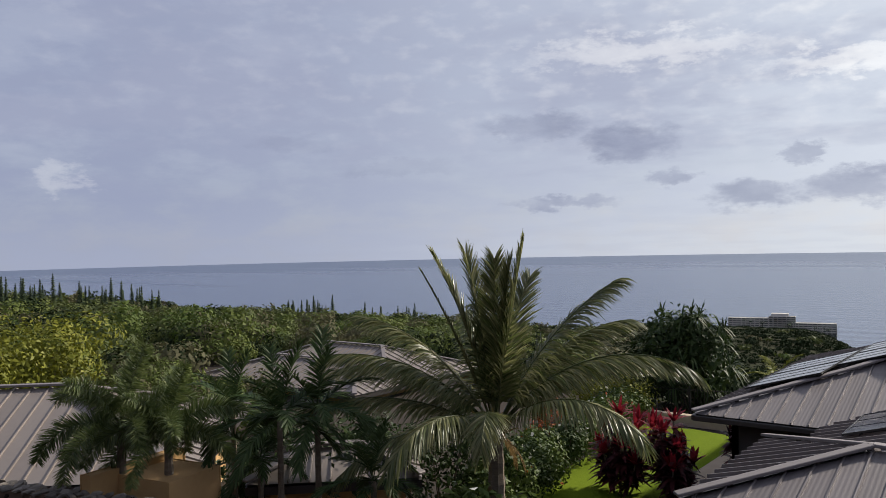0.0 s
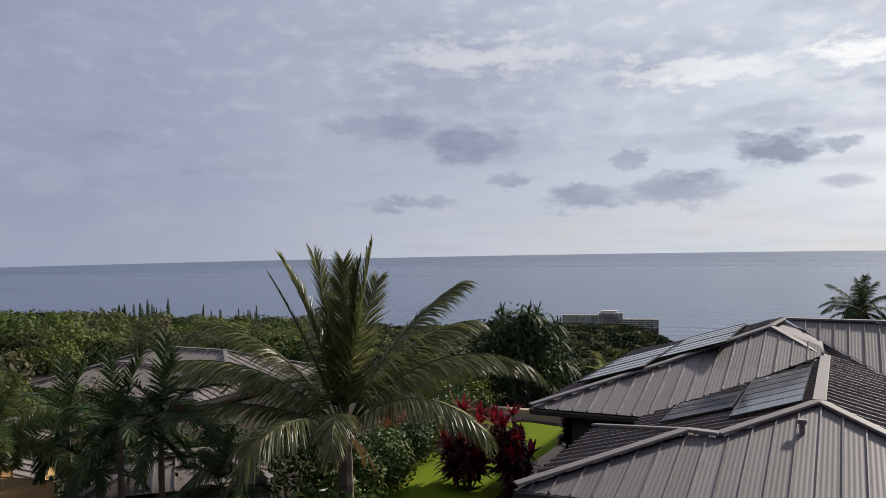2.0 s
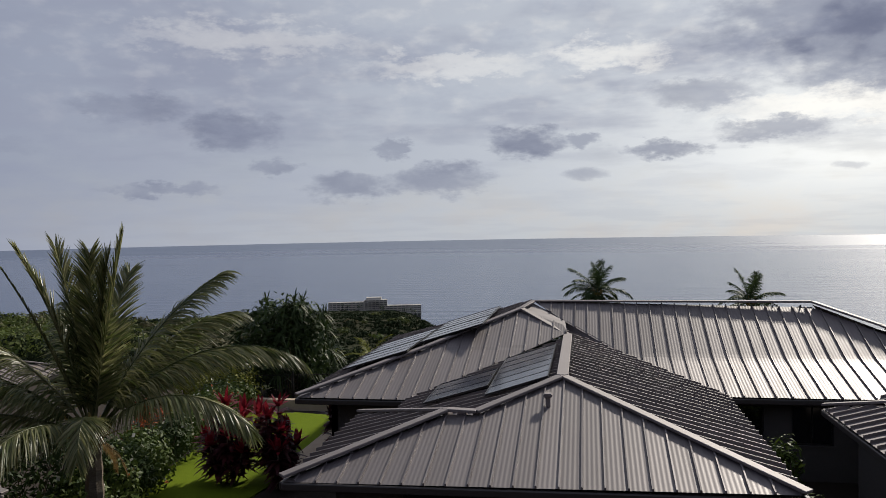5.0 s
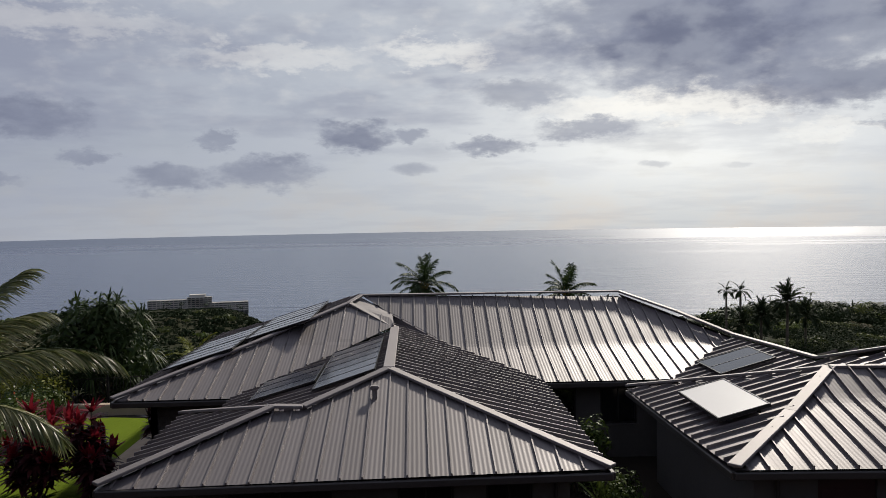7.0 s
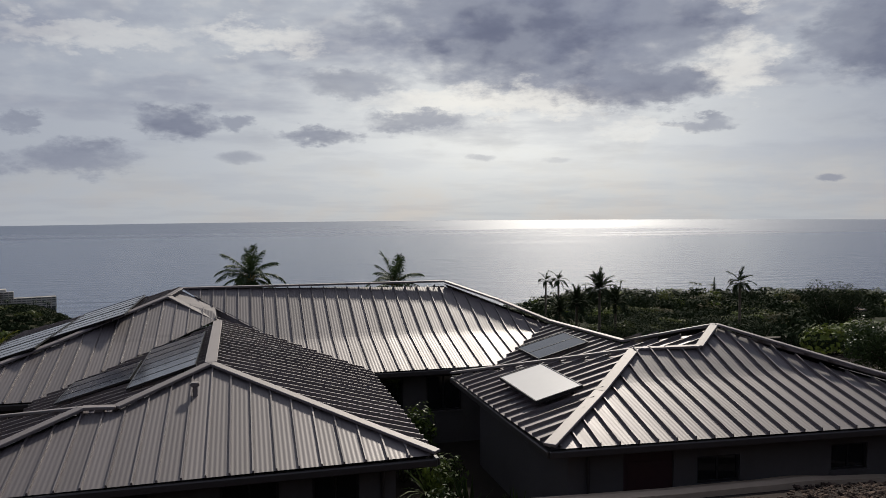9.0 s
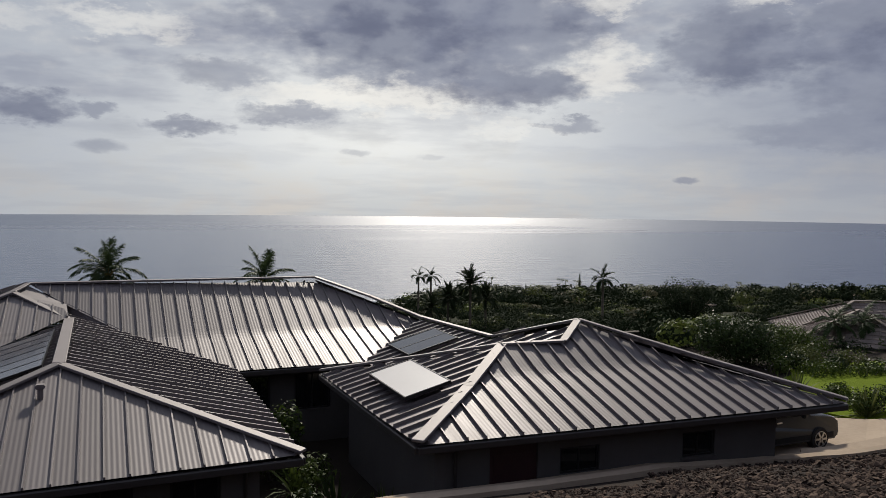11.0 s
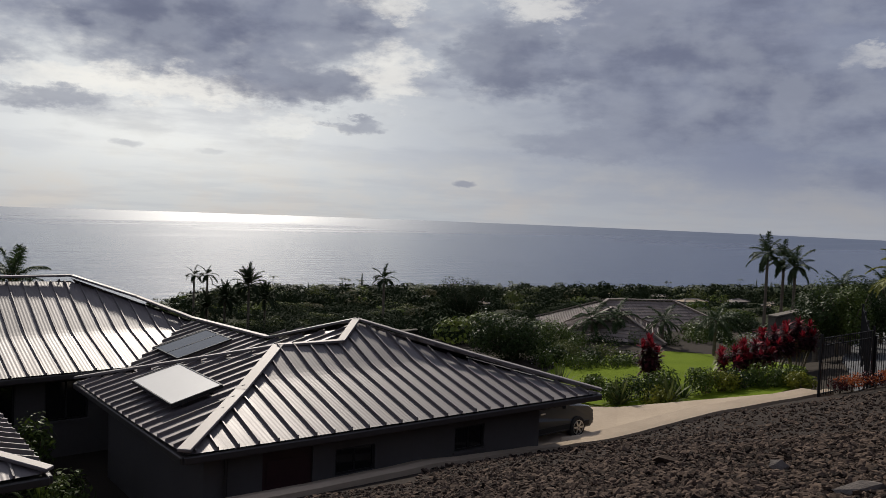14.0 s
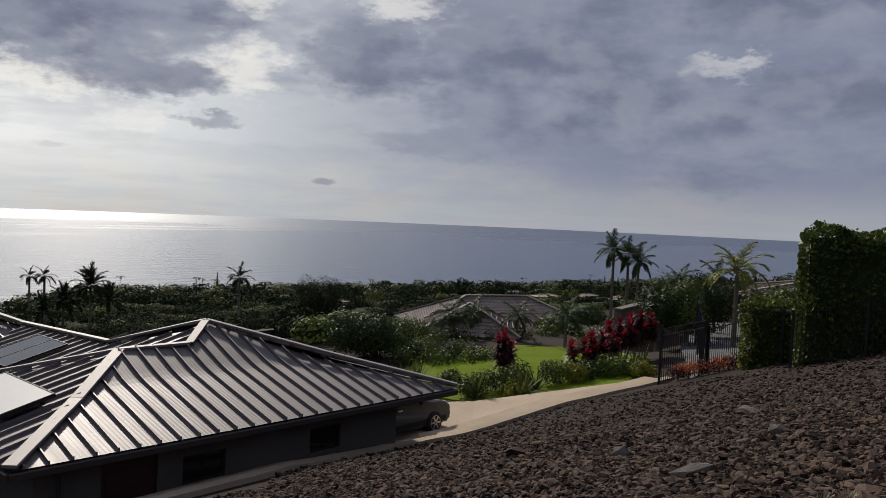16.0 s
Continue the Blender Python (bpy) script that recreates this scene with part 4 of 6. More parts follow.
def palm(name, label, at, height, scale, fronds, n, seed, rise=(78, -28), trunk_r=0.13, lean=(0, 0), dry=0, husk=True, group="", category="palm tree", placed=()):
    """Ringed trunk and a crown of feather leaves, the young ones upright, the old ones hanging. placed: fronds of one palm (bearing, elevation, bend, length, leaflet)."""
    rng = np.random.default_rng(seed)
    ob = thing(name, label, category, at, group)
    top = Vector((lean[0], lean[1], height))
    bm = bmesh.new()
    rings = max(6, int(height / 0.22))
    tube(bm, [(top.x * q * q, top.y * q * q, -0.4 + (height + 0.4) * q) for q in [k / rings for k in range(rings + 1)]],
         [trunk_r * (1.25 - 0.4 * k / rings) * (1.06 if k % 2 else 0.96) for k in range(rings + 1)], 8)
    part("trunk", bm, M_BARK, ob)
    if husk:
        for k in range(13):
            a = 137.5 * k
            c, s = math.cos(radians(a)), math.sin(radians(a))
            r = rng.uniform(0.35, 0.75) * scale
            bm = tube(bmesh.new(), [top + Vector((0.05 * c, 0.05 * s, -0.45)), top + Vector((0.17 * c, 0.17 * s, -0.05)), top + Vector((r * c, r * s, rng.uniform(-0.1, 0.6) * scale))], [0.09 * scale, 0.065 * scale, 0.02 * scale], 5)
            part("leaf_base", bm, L_DRY if k % 3 == 0 else L_STALK, ob)
    for a, el, bend, length, leaflet in placed:
        me = frond_mesh(rng, el, length, bend, int(42 * length), leaflet, L_PALM, 0.034, 0.75 if el < 66 else 0.22, False, 18 if el > 60 else 10)
        piece("frond", me, ob, Matrix.Translation(top) @ pose(0, 0, 0, 0, 0, a))
    for k in range(n):
        q = k / max(1, n - 1)
        a = 137.5 * k + rng.uniform(-14, 14)
        el = rise[0] + (rise[1] - rise[0]) * q ** 0.85 + rng.uniform(-6, 6)
        el0, me = min(fronds, key=lambda f: abs(f[0] - el))
        s = scale * rng.uniform(0.85, 1.1)
        m = Matrix.Translation(top) @ pose(0, 0, 0, 0, 0, a) @ pose(0, 0, 0, rng.uniform(-8, 8), el0 - el, 0) @ Matrix.Scale(s, 4)
        piece("frond", me, ob, m)
    for k in range(dry):
        m = Matrix.Translation(top) @ pose(0, 0, 0, 0, 0, 67 * k + 20) @ Matrix.Scale(scale * rng.uniform(0.35, 0.55), 4)
        piece("frond", FROND_DRY, ob, m)
    return ob


def blade_mesh(rng, n, length, width, lo, hi, mat, arch=0.5, segs=3):
    """Strap leaves bursting from one point: each a tapered, arching ribbon."""
    co, fa = [], []
    for k in range(n):
        a = rng.uniform(0, 6.283)
        el = radians(rng.uniform(lo, hi))
        L = length * rng.uniform(0.7, 1.1)
        out = Vector((math.cos(a) * math.cos(el), math.sin(a) * math.cos(el), math.sin(el)))
        side = Vector((-math.sin(a), math.cos(a), 0))
        i = len(co)
        for j in range(segs + 1):
            s = j / segs
            p = out * L * s - Vector((0, 0, arch * L * s * s * math.cos(el)))
            w = width * (0.55 + 0.9 * s) * (1 - s) ** 0.6 + 0.004
            co += [p + side * w, p - side * w]
        for j in range(segs):
            b = i + 2 * j
            fa.append((b, b + 1, b + 3, b + 2))
    return arrays_mesh("foliage", [tuple(c) for c in co], fa, mat)


def ti_plant(name, label, at, heads, mats, seed, group="", leaf=0.5, bare=0.35):
    """Cane stems, each with a tuft of broad upright leaves: bright above, dark below."""
    rng = np.random.default_rng(seed)
    ob = thing(name, label, "shrub", at, group)
    bm = bmesh.new()
    for x, y, z in heads:
        tube(bm, [(x * 0.3, y * 0.3, -0.1), (x * 0.8, y * 0.8, z * 0.6), (x, y, z)], [0.035, 0.028, 0.022], 5)
    part("stem", bm, M_BARK, ob)
    for x, y, z in heads:
        n = max(2, int(z / 0.28))
        for k in range(n):
            zz = z * (bare + (1 - bare) * k / (n - 1)) if n > 1 else z
            top = k >= n - 1
            f = piece("leaf_tuft", blade_mesh(rng, 17, leaf, leaf * 0.15, 20 if top else -15, 80 if top else 45, mats[0] if top else mats[1], 0.35), ob, pose(x * (0.4 + 0.6 * zz / z), y * (0.4 + 0.6 * zz / z), zz))
    return ob


def spiky(name, label, at, n, length, width, lo, hi, mat, seed, group="", arch=0.5, stem=0.0):
    rng = np.random.default_rng(seed)
    ob = thing(name, label, "plant", at, group)
    if stem:
        part("stem", tube(bmesh.new(), [(0, 0, -0.1), (0, 0, stem)], [0.05, 0.04], 6), M_BARK, ob)
    piece("foliage", blade_mesh(rng, n, length, width, lo, hi, mat, arch), ob, pose(0, 0, stem))
    return ob


def hedge(name, label, lo, hi, mat, seed, count, leaf=0.16, kind="", bloom=None, bloom_n=0, wob=0.12, m=None):
    """A clipped block of leaves with an uneven skin, over a box whose dark green stands in for inner shade."""
    rng = np.random.default_rng(seed)
    ob = thing(name, label, "hedge", (0, 0, 0))
    lo, hi = np.array(lo, float), np.array(hi, float)
    # a solid box, no stems: deep leaf green painted as the hedge's inner shade
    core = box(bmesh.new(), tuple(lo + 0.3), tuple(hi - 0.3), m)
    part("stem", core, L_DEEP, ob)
    d = hi - lo
    areas = np.array([d[1] * d[2], d[1] * d[2], d[0] * d[2], d[0] * d[2], d[0] * d[1], 0.01])
    side = rng.choice(6, count, p=areas / areas.sum())
    p = lo + rng.uniform(0, 1, (count, 3)) * d
    for s in range(6):
        ax = s // 2
        k = side == s
        depth = np.abs(rng.normal(0, 0.14, k.sum()))
        if ax == 2:
            k2 = np.where(k)[0]
            p[k2, 2] = hi[2] - depth
        else:
            p[k, ax] = (lo[ax] + depth) if s % 2 == 0 else (hi[ax] - depth)
    q = np.array([[noise.noise(Vector(v) * 0.9), noise.noise(Vector(v) * 0.9 + Vector((7, 3, 1))), noise.noise(Vector(v) * 0.8 + Vector((1, 9, 4)))] for v in p])
    p = p + q * wob * 3
    if m is not None:
        p = np.array([tuple(m @ Vector(v)) for v in p])
    piece("foliage", arrays_mesh("foliage", *leaf_cloud(rng, p, leaf, 0.6), mat), ob)
    if bloom:
        # on the tall hedge these are yellow leaves in place of leaf highlights
        piece("blossom", arrays_mesh("blossom", *leaf_cloud(rng, p[rng.choice(count, bloom_n)] + rng.normal(0, 0.06, (bloom_n, 3)), leaf * 0.8, 0.9), bloom), ob)
    return ob


def pine_mesh(rng, h, mat):
    """A narrow, tiered conifer."""
    co, fa = [], []
    tiers = 22
    for k in range(tiers):
        z = h * (0.06 + 0.92 * k / tiers)
        r = h * 0.095 * (1 - k / tiers) ** 0.8 * rng.uniform(0.75, 1.2) + 0.2
        for j in range(7):
            a = rng.uniform(0, 6.283)
            c, s = math.cos(a), math.sin(a)
            i = len(co)
            co += [(0, 0, z + h * 0.05), (c * r * 0.7 - s * r * 0.6, s * r * 0.7 + c * r * 0.6, z), (c * r * 1.15, s * r * 1.15, z + r * 0.2), (c * r * 0.7 + s * r * 0.6, s * r * 0.7 - c * r * 0.6, z)]
            fa.append((i, i + 1, i + 2, i + 3))
    i = len(co)
    co += [(-0.12, 0, -1), (0.12, 0, -1), (0.02, 0, h), (-0.02, 0, h), (0, -0.12, -1), (0, 0.12, -1), (0, 0.02, h), (0, -0.02, h)]
    fa += [(i, i + 1, i + 2, i + 3), (i + 4, i + 5, i + 6, i + 7)]
    return np.array(co), np.array(fa)


def scatter(name, label, mat, blobs, seed, leaves=60, leaf=0.22, aspect=0.55, category="trees"):
    """Far woods: uneven clumps (x, y, z, radius, height) of leaf sprays, joined."""
    rng = np.random.default_rng(seed)
    pts, sizes, outs = [], [], []
    for x, y, z, r, h in blobs:
        lob = [(r * 0.5 * math.cos(a), r * 0.5 * math.sin(a), h * q, r * 0.55, r * 0.55, h * 0.3) for a, q in zip(rng.uniform(0, 6.283, 4), rng.uniform(0.3, 0.75, 4))]
        p, d = lobe_points(rng, lob, leaves, 0.75, True)
        pts.append(p + np.array((x, y, z)))
        outs.append(d)
        sizes.append(np.full(leaves, r * leaf * 2))
    return tagged(piece(name, arrays_mesh(name, *leaf_cloud(rng, np.concatenate(pts), np.concatenate(sizes), aspect, skin=np.concatenate(outs), loose=0.4), mat)), label, category, kind="stuff")


def at_az(az, d, z=None):
    x, y = d * math.sin(radians(az)), d * math.cos(radians(az))
    return (x, y, ground_z(x, y) if z is None else z)

# ---- left side: garden of the neighbour, palms, lawn ----
LAWN_Z = -7.95


def slab(name, pts, z, th, mat, label, category, kind="structure", parent=None):
    """A flat sheet with a real edge; pts in plan, z or one height for each point."""
    zs = [z] * len(pts) if not isinstance(z, (list, tuple)) else z
    bm = bmesh.new()
    top = [bm.verts.new((x, y, q)) for (x, y), q in zip(pts, zs)]
    low = [bm.verts.new((x, y, q - th)) for (x, y), q in zip(pts, zs)]
    bm.faces.new(top)
    bm.faces.new(list(reversed(low)))
    n = len(pts)
    for k in range(n):
        bm.faces.new((top[k], low[k], low[(k + 1) % n], top[(k + 1) % n]))
    bmesh.ops.recalc_face_normals(bm, faces=bm.faces[:])
    bmesh.ops.triangulate(bm, faces=[f for f in bm.faces if len(f.verts) > 4])
    return tagged(part(name, bm, mat, parent), label, category, kind=kind)


slab("lawn", [(-13.6, 20.5), (-10.2, 20.5), (-9.6, 25.0), (-9.4, 32.0), (-14.6, 33.0)], LAWN_Z, 0.12, M_LAWN, "mown bright green lawn beside the metal-roofed house", "lawn")
bm = box(bmesh.new(), (-15.4, 33.1, -8.3), (-7.8, 33.5, -7.55), None, 0.03)
tagged(part("garden_wall", bm, M_CONC), "low pale concrete wall closing the lawn", "wall", kind="structure")
bm = box(bmesh.new(), (-9.9, 24.6, -8.3), (-9.0, 31.5, -7.7), None, 0.03)
tagged(part("garden_wall", bm, M_CONC), "low concrete planter wall beside the lawn", "wall", kind="structure")


def iron_fence(name, label, a, b, height, gap=0.13, posts=4, z=None, mid=False):
    ob = thing(name, label, "fence", a)
    a, b = Vector(a), Vector(b)
    d = b - a
    n = max(2, int(d.length / gap))
    bar = beam(bmesh.new(), (0, 0, 0.05), (0, 0, height - 0.04), 0.018, 0.018, -0.009, (0, 1, 0))
    me = bpy.data.meshes.new("bar")
    bar.to_mesh(me)
    bar.free()
    me.materials.append(M_IRON)
    for k in range(n + 1):
        piece("bar", me, ob, Matrix.Translation(d * k / n))
    for h in ((0.12, height - 0.1) + ((height - 0.35,) if mid else ())):
        part("rail", beam(bmesh.new(), (0, 0, h), d + Vector((0, 0, h)), 0.035, 0.03), M_IRON, ob)
    for k in range(posts + 1):
        p = d * k / posts
        part("post", box(bmesh.new(), (p.x - 0.035, p.y - 0.035, p.z - 0.3), (p.x + 0.035, p.y + 0.035, p.z + height + 0.08)), M_IRON, ob)
    return ob


iron_fence("iron_fence", "black iron railing fence along the far edge of the lawn", (-18.5, 34.2, -8.2), (-8.6, 36.0, -8.2), 1.45, 0.14, 4)

PALM_VIEW = 35.0     # bearing of the crown's broad side
palm("coconut_palm", "young coconut palm with a dense crown of arching green fronds, sun highlights painted in", (-11.03, 16.27, -7.7), 3.11, 1.04, (), 0, 3, trunk_r=0.2, dry=3,
     placed=[(PALM_VIEW + a, el, bend, L, lf) for a, el, bend, L, lf in (
         (180, 78, 16, 4.3, 0.85), (150, 84, 10, 4.25, 0.8), (80, 87, 6, 4.1, 0.75), (0, 82, 4, 4.45, 0.8), (340, 86, 6, 4.0, 0.8), (185, 70, 10, 4.2, 0.26), (10, 62, 34, 4.7, 0.9),
         (60, 72, 28, 4.1, 0.8), (22, 55, 58, 4.7, 0.9), (-12, 50, 85, 5.3, 1.0), (15, 44, 72, 5.0, 1.0), (-42, 38, 85, 4.4, 0.95), (170, 58, 48, 4.4, 0.9), (100, 60, 45, 4.2, 0.9),
         (190, 48, 58, 4.6, 0.9), (163, 40, 62, 4.7, 0.95), (186, 27, 48, 4.5, 0.85), (207, 14, 62, 4.2, 0.85), (262, 45, 115, 2.8, 0.8), (232, 30, 85, 4.0, 0.9))])
for k, (az, d, h, sc, sd) in enumerate(((-59.0, 19.3, 3.35, 1.12, 11), (-56.1, 18.8, 3.15, 1.05, 12))):
    palm("foxtail_palm", "foxtail palm with bushy drooping dark green fronds beside the tan house", at_az(az, d, -7.3), h, sc * 0.92, FRONDS_FOX, 13, sd, (74, 0), 0.10, (0, 0), 0, False, "palms before the tan house")
for k, (az, d, h, sc, sd) in enumerate(((-48.9, 19.0, 3.6, 0.72, 21), (-46.4, 19.4, 3.7, 0.75, 22), (-52.0, 20.4, 3.6, 0.68, 23), (-42.6, 18.2, 2.3, 0.6, 24), (-50.3, 19.8, 2.5, 0.6, 25))):
    palm("areca_palm", "slender palm with dark green fronds in the shaded planting", at_az(az, d, -7.6), h, sc, FRONDS_DARK, 12, sd, (80, -15), 0.07, (0, 0), 0, False, "palms in the shaded planting")
# shaded bushes between the palms
for k, (az, d, r, h) in enumerate(((-49, 17.5, 1.1, 1.6), (-46, 16.8, 1.2, 1.5), (-43, 16.6, 1.2, 1.5), (-40, 16.5, 1.0, 1.3), (-45, 21.5, 1.5, 3.3), (-41, 22, 1.6, 3.5), (-52, 21.5, 1.4, 2.7), (-38, 23, 1.7, 3.4), (-47.5, 22.5, 1.7, 3.5), (-43, 23, 1.6, 3.7), (-49.6, 24, 1.6, 3.2), (-35.5, 24, 1.5, 2.9))):
    shrub("shrub", "dark leafy shrub in the shaded planting below the palms", at_az(az, d, -7.9), r, h, L_DEEP, 40 + k, 1300, 0.2, group="shrubs below the palms")
for k, (az, d, r, h) in enumerate(((-37.0, 17.2, 1.1, 2.9), (-34.4, 16.6, 1.1, 2.8), (-32.2, 18.0, 1.0, 2.5))):
    shrub("shrub", "broad-leaved green shrub with a few white flowers", at_az(az, d, -7.9), r, h, L_MID, 60 + k, 1500, 0.26, group="flowering shrubs by the lawn", bloom=L_WHITE, bloom_n=14)
for k in range(13):
    f = k / 12
    x, y = -12.1 - 2.4 * f, 18.6 + 13.9 * f
    shrub("hedge_shrub", "green hedge shrub dotted with pale and red flowers beside the lawn", (x - 0.9, y, -8.0), 1.15, 2.1 - 0.4 * f, L_DEEP if k % 3 == 2 else L_MID, 70 + k, 1700, 0.17, group="flowering hedge by the lawn", bloom=L_ORANGE if k % 3 == 1 else L_WHITE, bloom_n=16)
shrub("golden_shrub", "yellow-green shrub before the iron fence", (-15.6, 33.4, -8.0), 1.3, 2.4, L_YELLOW, 85, 1300, 0.17)
shrub("golden_shrub", "yellow-green shrub at the end of the hedge", (-16.8, 32.6, -8.0), 1.2, 2.2, L_YELLOW, 86, 1200, 0.17)
shrub("orange_shrub", "shrub with orange blooms behind the coconut palm", (-15.3, 26.0, -8.0), 0.8, 2.3, L_ORANGE, 87, 500, 0.16)
TI_HEADS = [(0, 0, 2.5), (0.5, 0.2, 2.0), (-0.55, 0.1, 1.8), (0.25, -0.4, 1.6), (0.9, 0.0, 1.5), (-0.3, -0.45, 1.3), (0.4, 0.5, 2.2), (-0.8, 0.3, 1.3), (-0.2, 0.4, 2.2), (0.7, -0.4, 1.1)]
for k, (x, y, turn) in enumerate(((-11.3, 23.4, 0), (-9.5, 23.3, 130))):
    c, s_ = math.cos(radians(turn)), math.sin(radians(turn))
    ti_plant("ti_plant", "tall ti plant with glowing red upper leaves and dark lower ones", (x, y, -8.0), [(a * c - b * s_, a * s_ + b * c, h) for a, b, h in TI_HEADS], (L_RED, L_DARKRED), 90 + k, "red ti plants by the house", 0.62)
ti_plant("dark_ti_plant", "dark purple ti plant in front of the planter wall", (-8.6, 26.4, -8.0), [(0, 0, 1.9), (0.3, 0.2, 1.6), (-0.3, 0.1, 1.5), (0.6, -0.1, 1.2), (0.9, 0.2, 1.4)], (L_DARKRED, L_DARKRED), 92)
# pandanus-like tree beyond the fence
hala = tree("screwpine_tree", "broad screwpine tree with hanging strap-leaf heads beyond the fence", at_az(-21.4, 40, -10.2), 7.0, 2.5, L_DEEP, 101, 4200, 0.34, 0.28, 12, girth=0.2)
rng_h = np.random.default_rng(5)
for k in range(42):
    a, q, zz = rng_h.uniform(0, 6.283), rng_h.uniform(0.3, 1.0), rng_h.uniform(2.2, 6.7)
    rr = 2.4 * q * math.sqrt(max(0.08, 1 - ((zz - 4.2) / 2.8) ** 2))
    piece("leaf_head", blade_mesh(rng_h, 26, 0.95, 0.045, -30, 75, L_DEEP if k % 3 else L_PALMDARK, 0.8), hala, pose(rr * math.cos(a), rr * math.sin(a), zz))
for k, (az, d, z, h, sc) in enumerate(((-15.6, 44, -10.5, 3.2, 0.85), (-15.2, 43, -10.5, 2.4, 0.7))):
    palm("yellow_palm", "small golden palm below the house", at_az(az, d, z), h, sc, FRONDS_YELLOW, 11, 130 + k, (70, -20), 0.07, husk=False, group="golden palms below the house")
for k, (az, d, r, h, mt) in enumerate(((-13.2, 43, 1.6, 3.0, L_MID), (-14.4, 47, 1.8, 3.2, L_MID), (-24.8, 38, 1.5, 2.6, L_MID), (-26.2, 42, 1.7, 3.8, L_YELLOW), (-17.5, 42, 1.5, 2.7, L_MID), (-28, 40, 1.8, 3.4, L_MID), (-30, 44, 1.8, 3.4, L_DEEP))):
    shrub("shrub", "green bush on the slope beyond the fence", at_az(az, d, -10.3), r, h, mt, 140 + k, 1500, 0.2, group="bushes beyond the fence")
palm("coconut_palm", "coconut palm rising behind the main roof", at_az(0.5, 52, -13), 8.4, 0.9, FRONDS_COCO, 30, 150, (85, -40), 0.14, group="coconut palms behind the roof")
palm("coconut_palm", "coconut palm rising behind the main roof", at_az(10.6, 54, -13), 7.6, 0.9, FRONDS_COCO, 24, 151, (85, -40), 0.14, group="coconut palms behind the roof")

# ---- courtyard planting between the wings ----
for k, (x, y, r, h) in enumerate(((4.6, 18.2, 0.7, 1.4), (5.2, 20.0, 0.8, 1.6), (5.6, 17.0, 0.6, 1.1), (4.5, 22.5, 0.8, 1.8), (6.2, 16.4, 0.5, 1.6), (3.0, 15.6, 0.6, 1.0), (4.4, 15.8, 0.6, 1.2), (5.2, 23.5, 0.7, 2.2))):
    shrub("shrub", "leafy shrub in the shaded courtyard between the wings", (x, y, -8.05), r, h, L_MID if k % 2 else L_DEEP, 160 + k, 700, 0.16, group="courtyard shrubs")
for k, (x, y) in enumerate(((5.4, 18.8), (4.9, 21.2), (6.1, 17.3))):
    spiky("strap_plant", "clump of long arching strap leaves in the courtyard", (x, y, -8.05), 34, 1.5, 0.045, 25, 85, L_MID if k else L_DEEP, 170 + k, "strap plants in the courtyard", 0.55)

# ---- right side garden ----
slab("driveway", [(18.3, 15.9), (20.5, 16.42), (24.5, 15.42), (28.3, 13.95), (29.0, 15.6), (25.2, 20.0), (23.5, 21.2), (18.3, 25.5)], [-7.62, -7.5, -7.0, -6.45, -6.6, -7.62, -7.66, -7.8], 0.3, M_CONC, "sunlit pale concrete driveway beside the garage", "driveway")
slab("lawn", [(25.4, 20.3), (29.0, 16.2), (33.5, 16.8), (38.5, 18.4), (41.0, 24.0), (39.0, 28.5), (31.0, 30.0), (24.6, 23.6)], [-7.75, -6.95, -6.9, -7.2, -7.75, -7.95, -7.95, -7.85], 0.3, M_LAWN, "bright green lawn beyond the driveway", "lawn")
slab("lawn", [(26.0, 27.5), (31.0, 31.0), (33.0, 36.5), (27.0, 37.0), (23.5, 32.0)], [-8.1, -8.2, -8.6, -8.6, -8.2], 0.3, M_LAWN, "lawn strip below the retaining wall", "lawn")

# kerb and drain strip along the gravel
bm = bmesh.new()
ring = []
for k in range(61):
    x = 5.2 + (29.0 - 5.2) * k / 60
    y, z = kerb_at(x)
    z += 0.02 * noise.noise((x, 0, 3))
    w = 0.75 if x < 19 else 1.1
    ring.append([bm.verts.new(p) for p in ((x, y - 0.05, z - 0.5), (x, y - 0.05, z + 0.10), (x, y + 0.22, z + 0.11), (x, y + 0.25, z - 0.02), (x, y + w, z - 0.05), (x, y + w, z - 1.6))])
for a, b in zip(ring, ring[1:]):
    for j in range(5):
        bm.faces.new((a[j], a[j + 1], b[j + 1], b[j]))
bm.faces.new(list(reversed(ring[0])))
bm.faces.new(ring[-1])
bmesh.ops.recalc_face_normals(bm, faces=bm.faces[:])
tagged(part("kerb", bm, M_CONC), "weathered concrete kerb and drain strip below the gravel bank", "kerb", kind="structure")


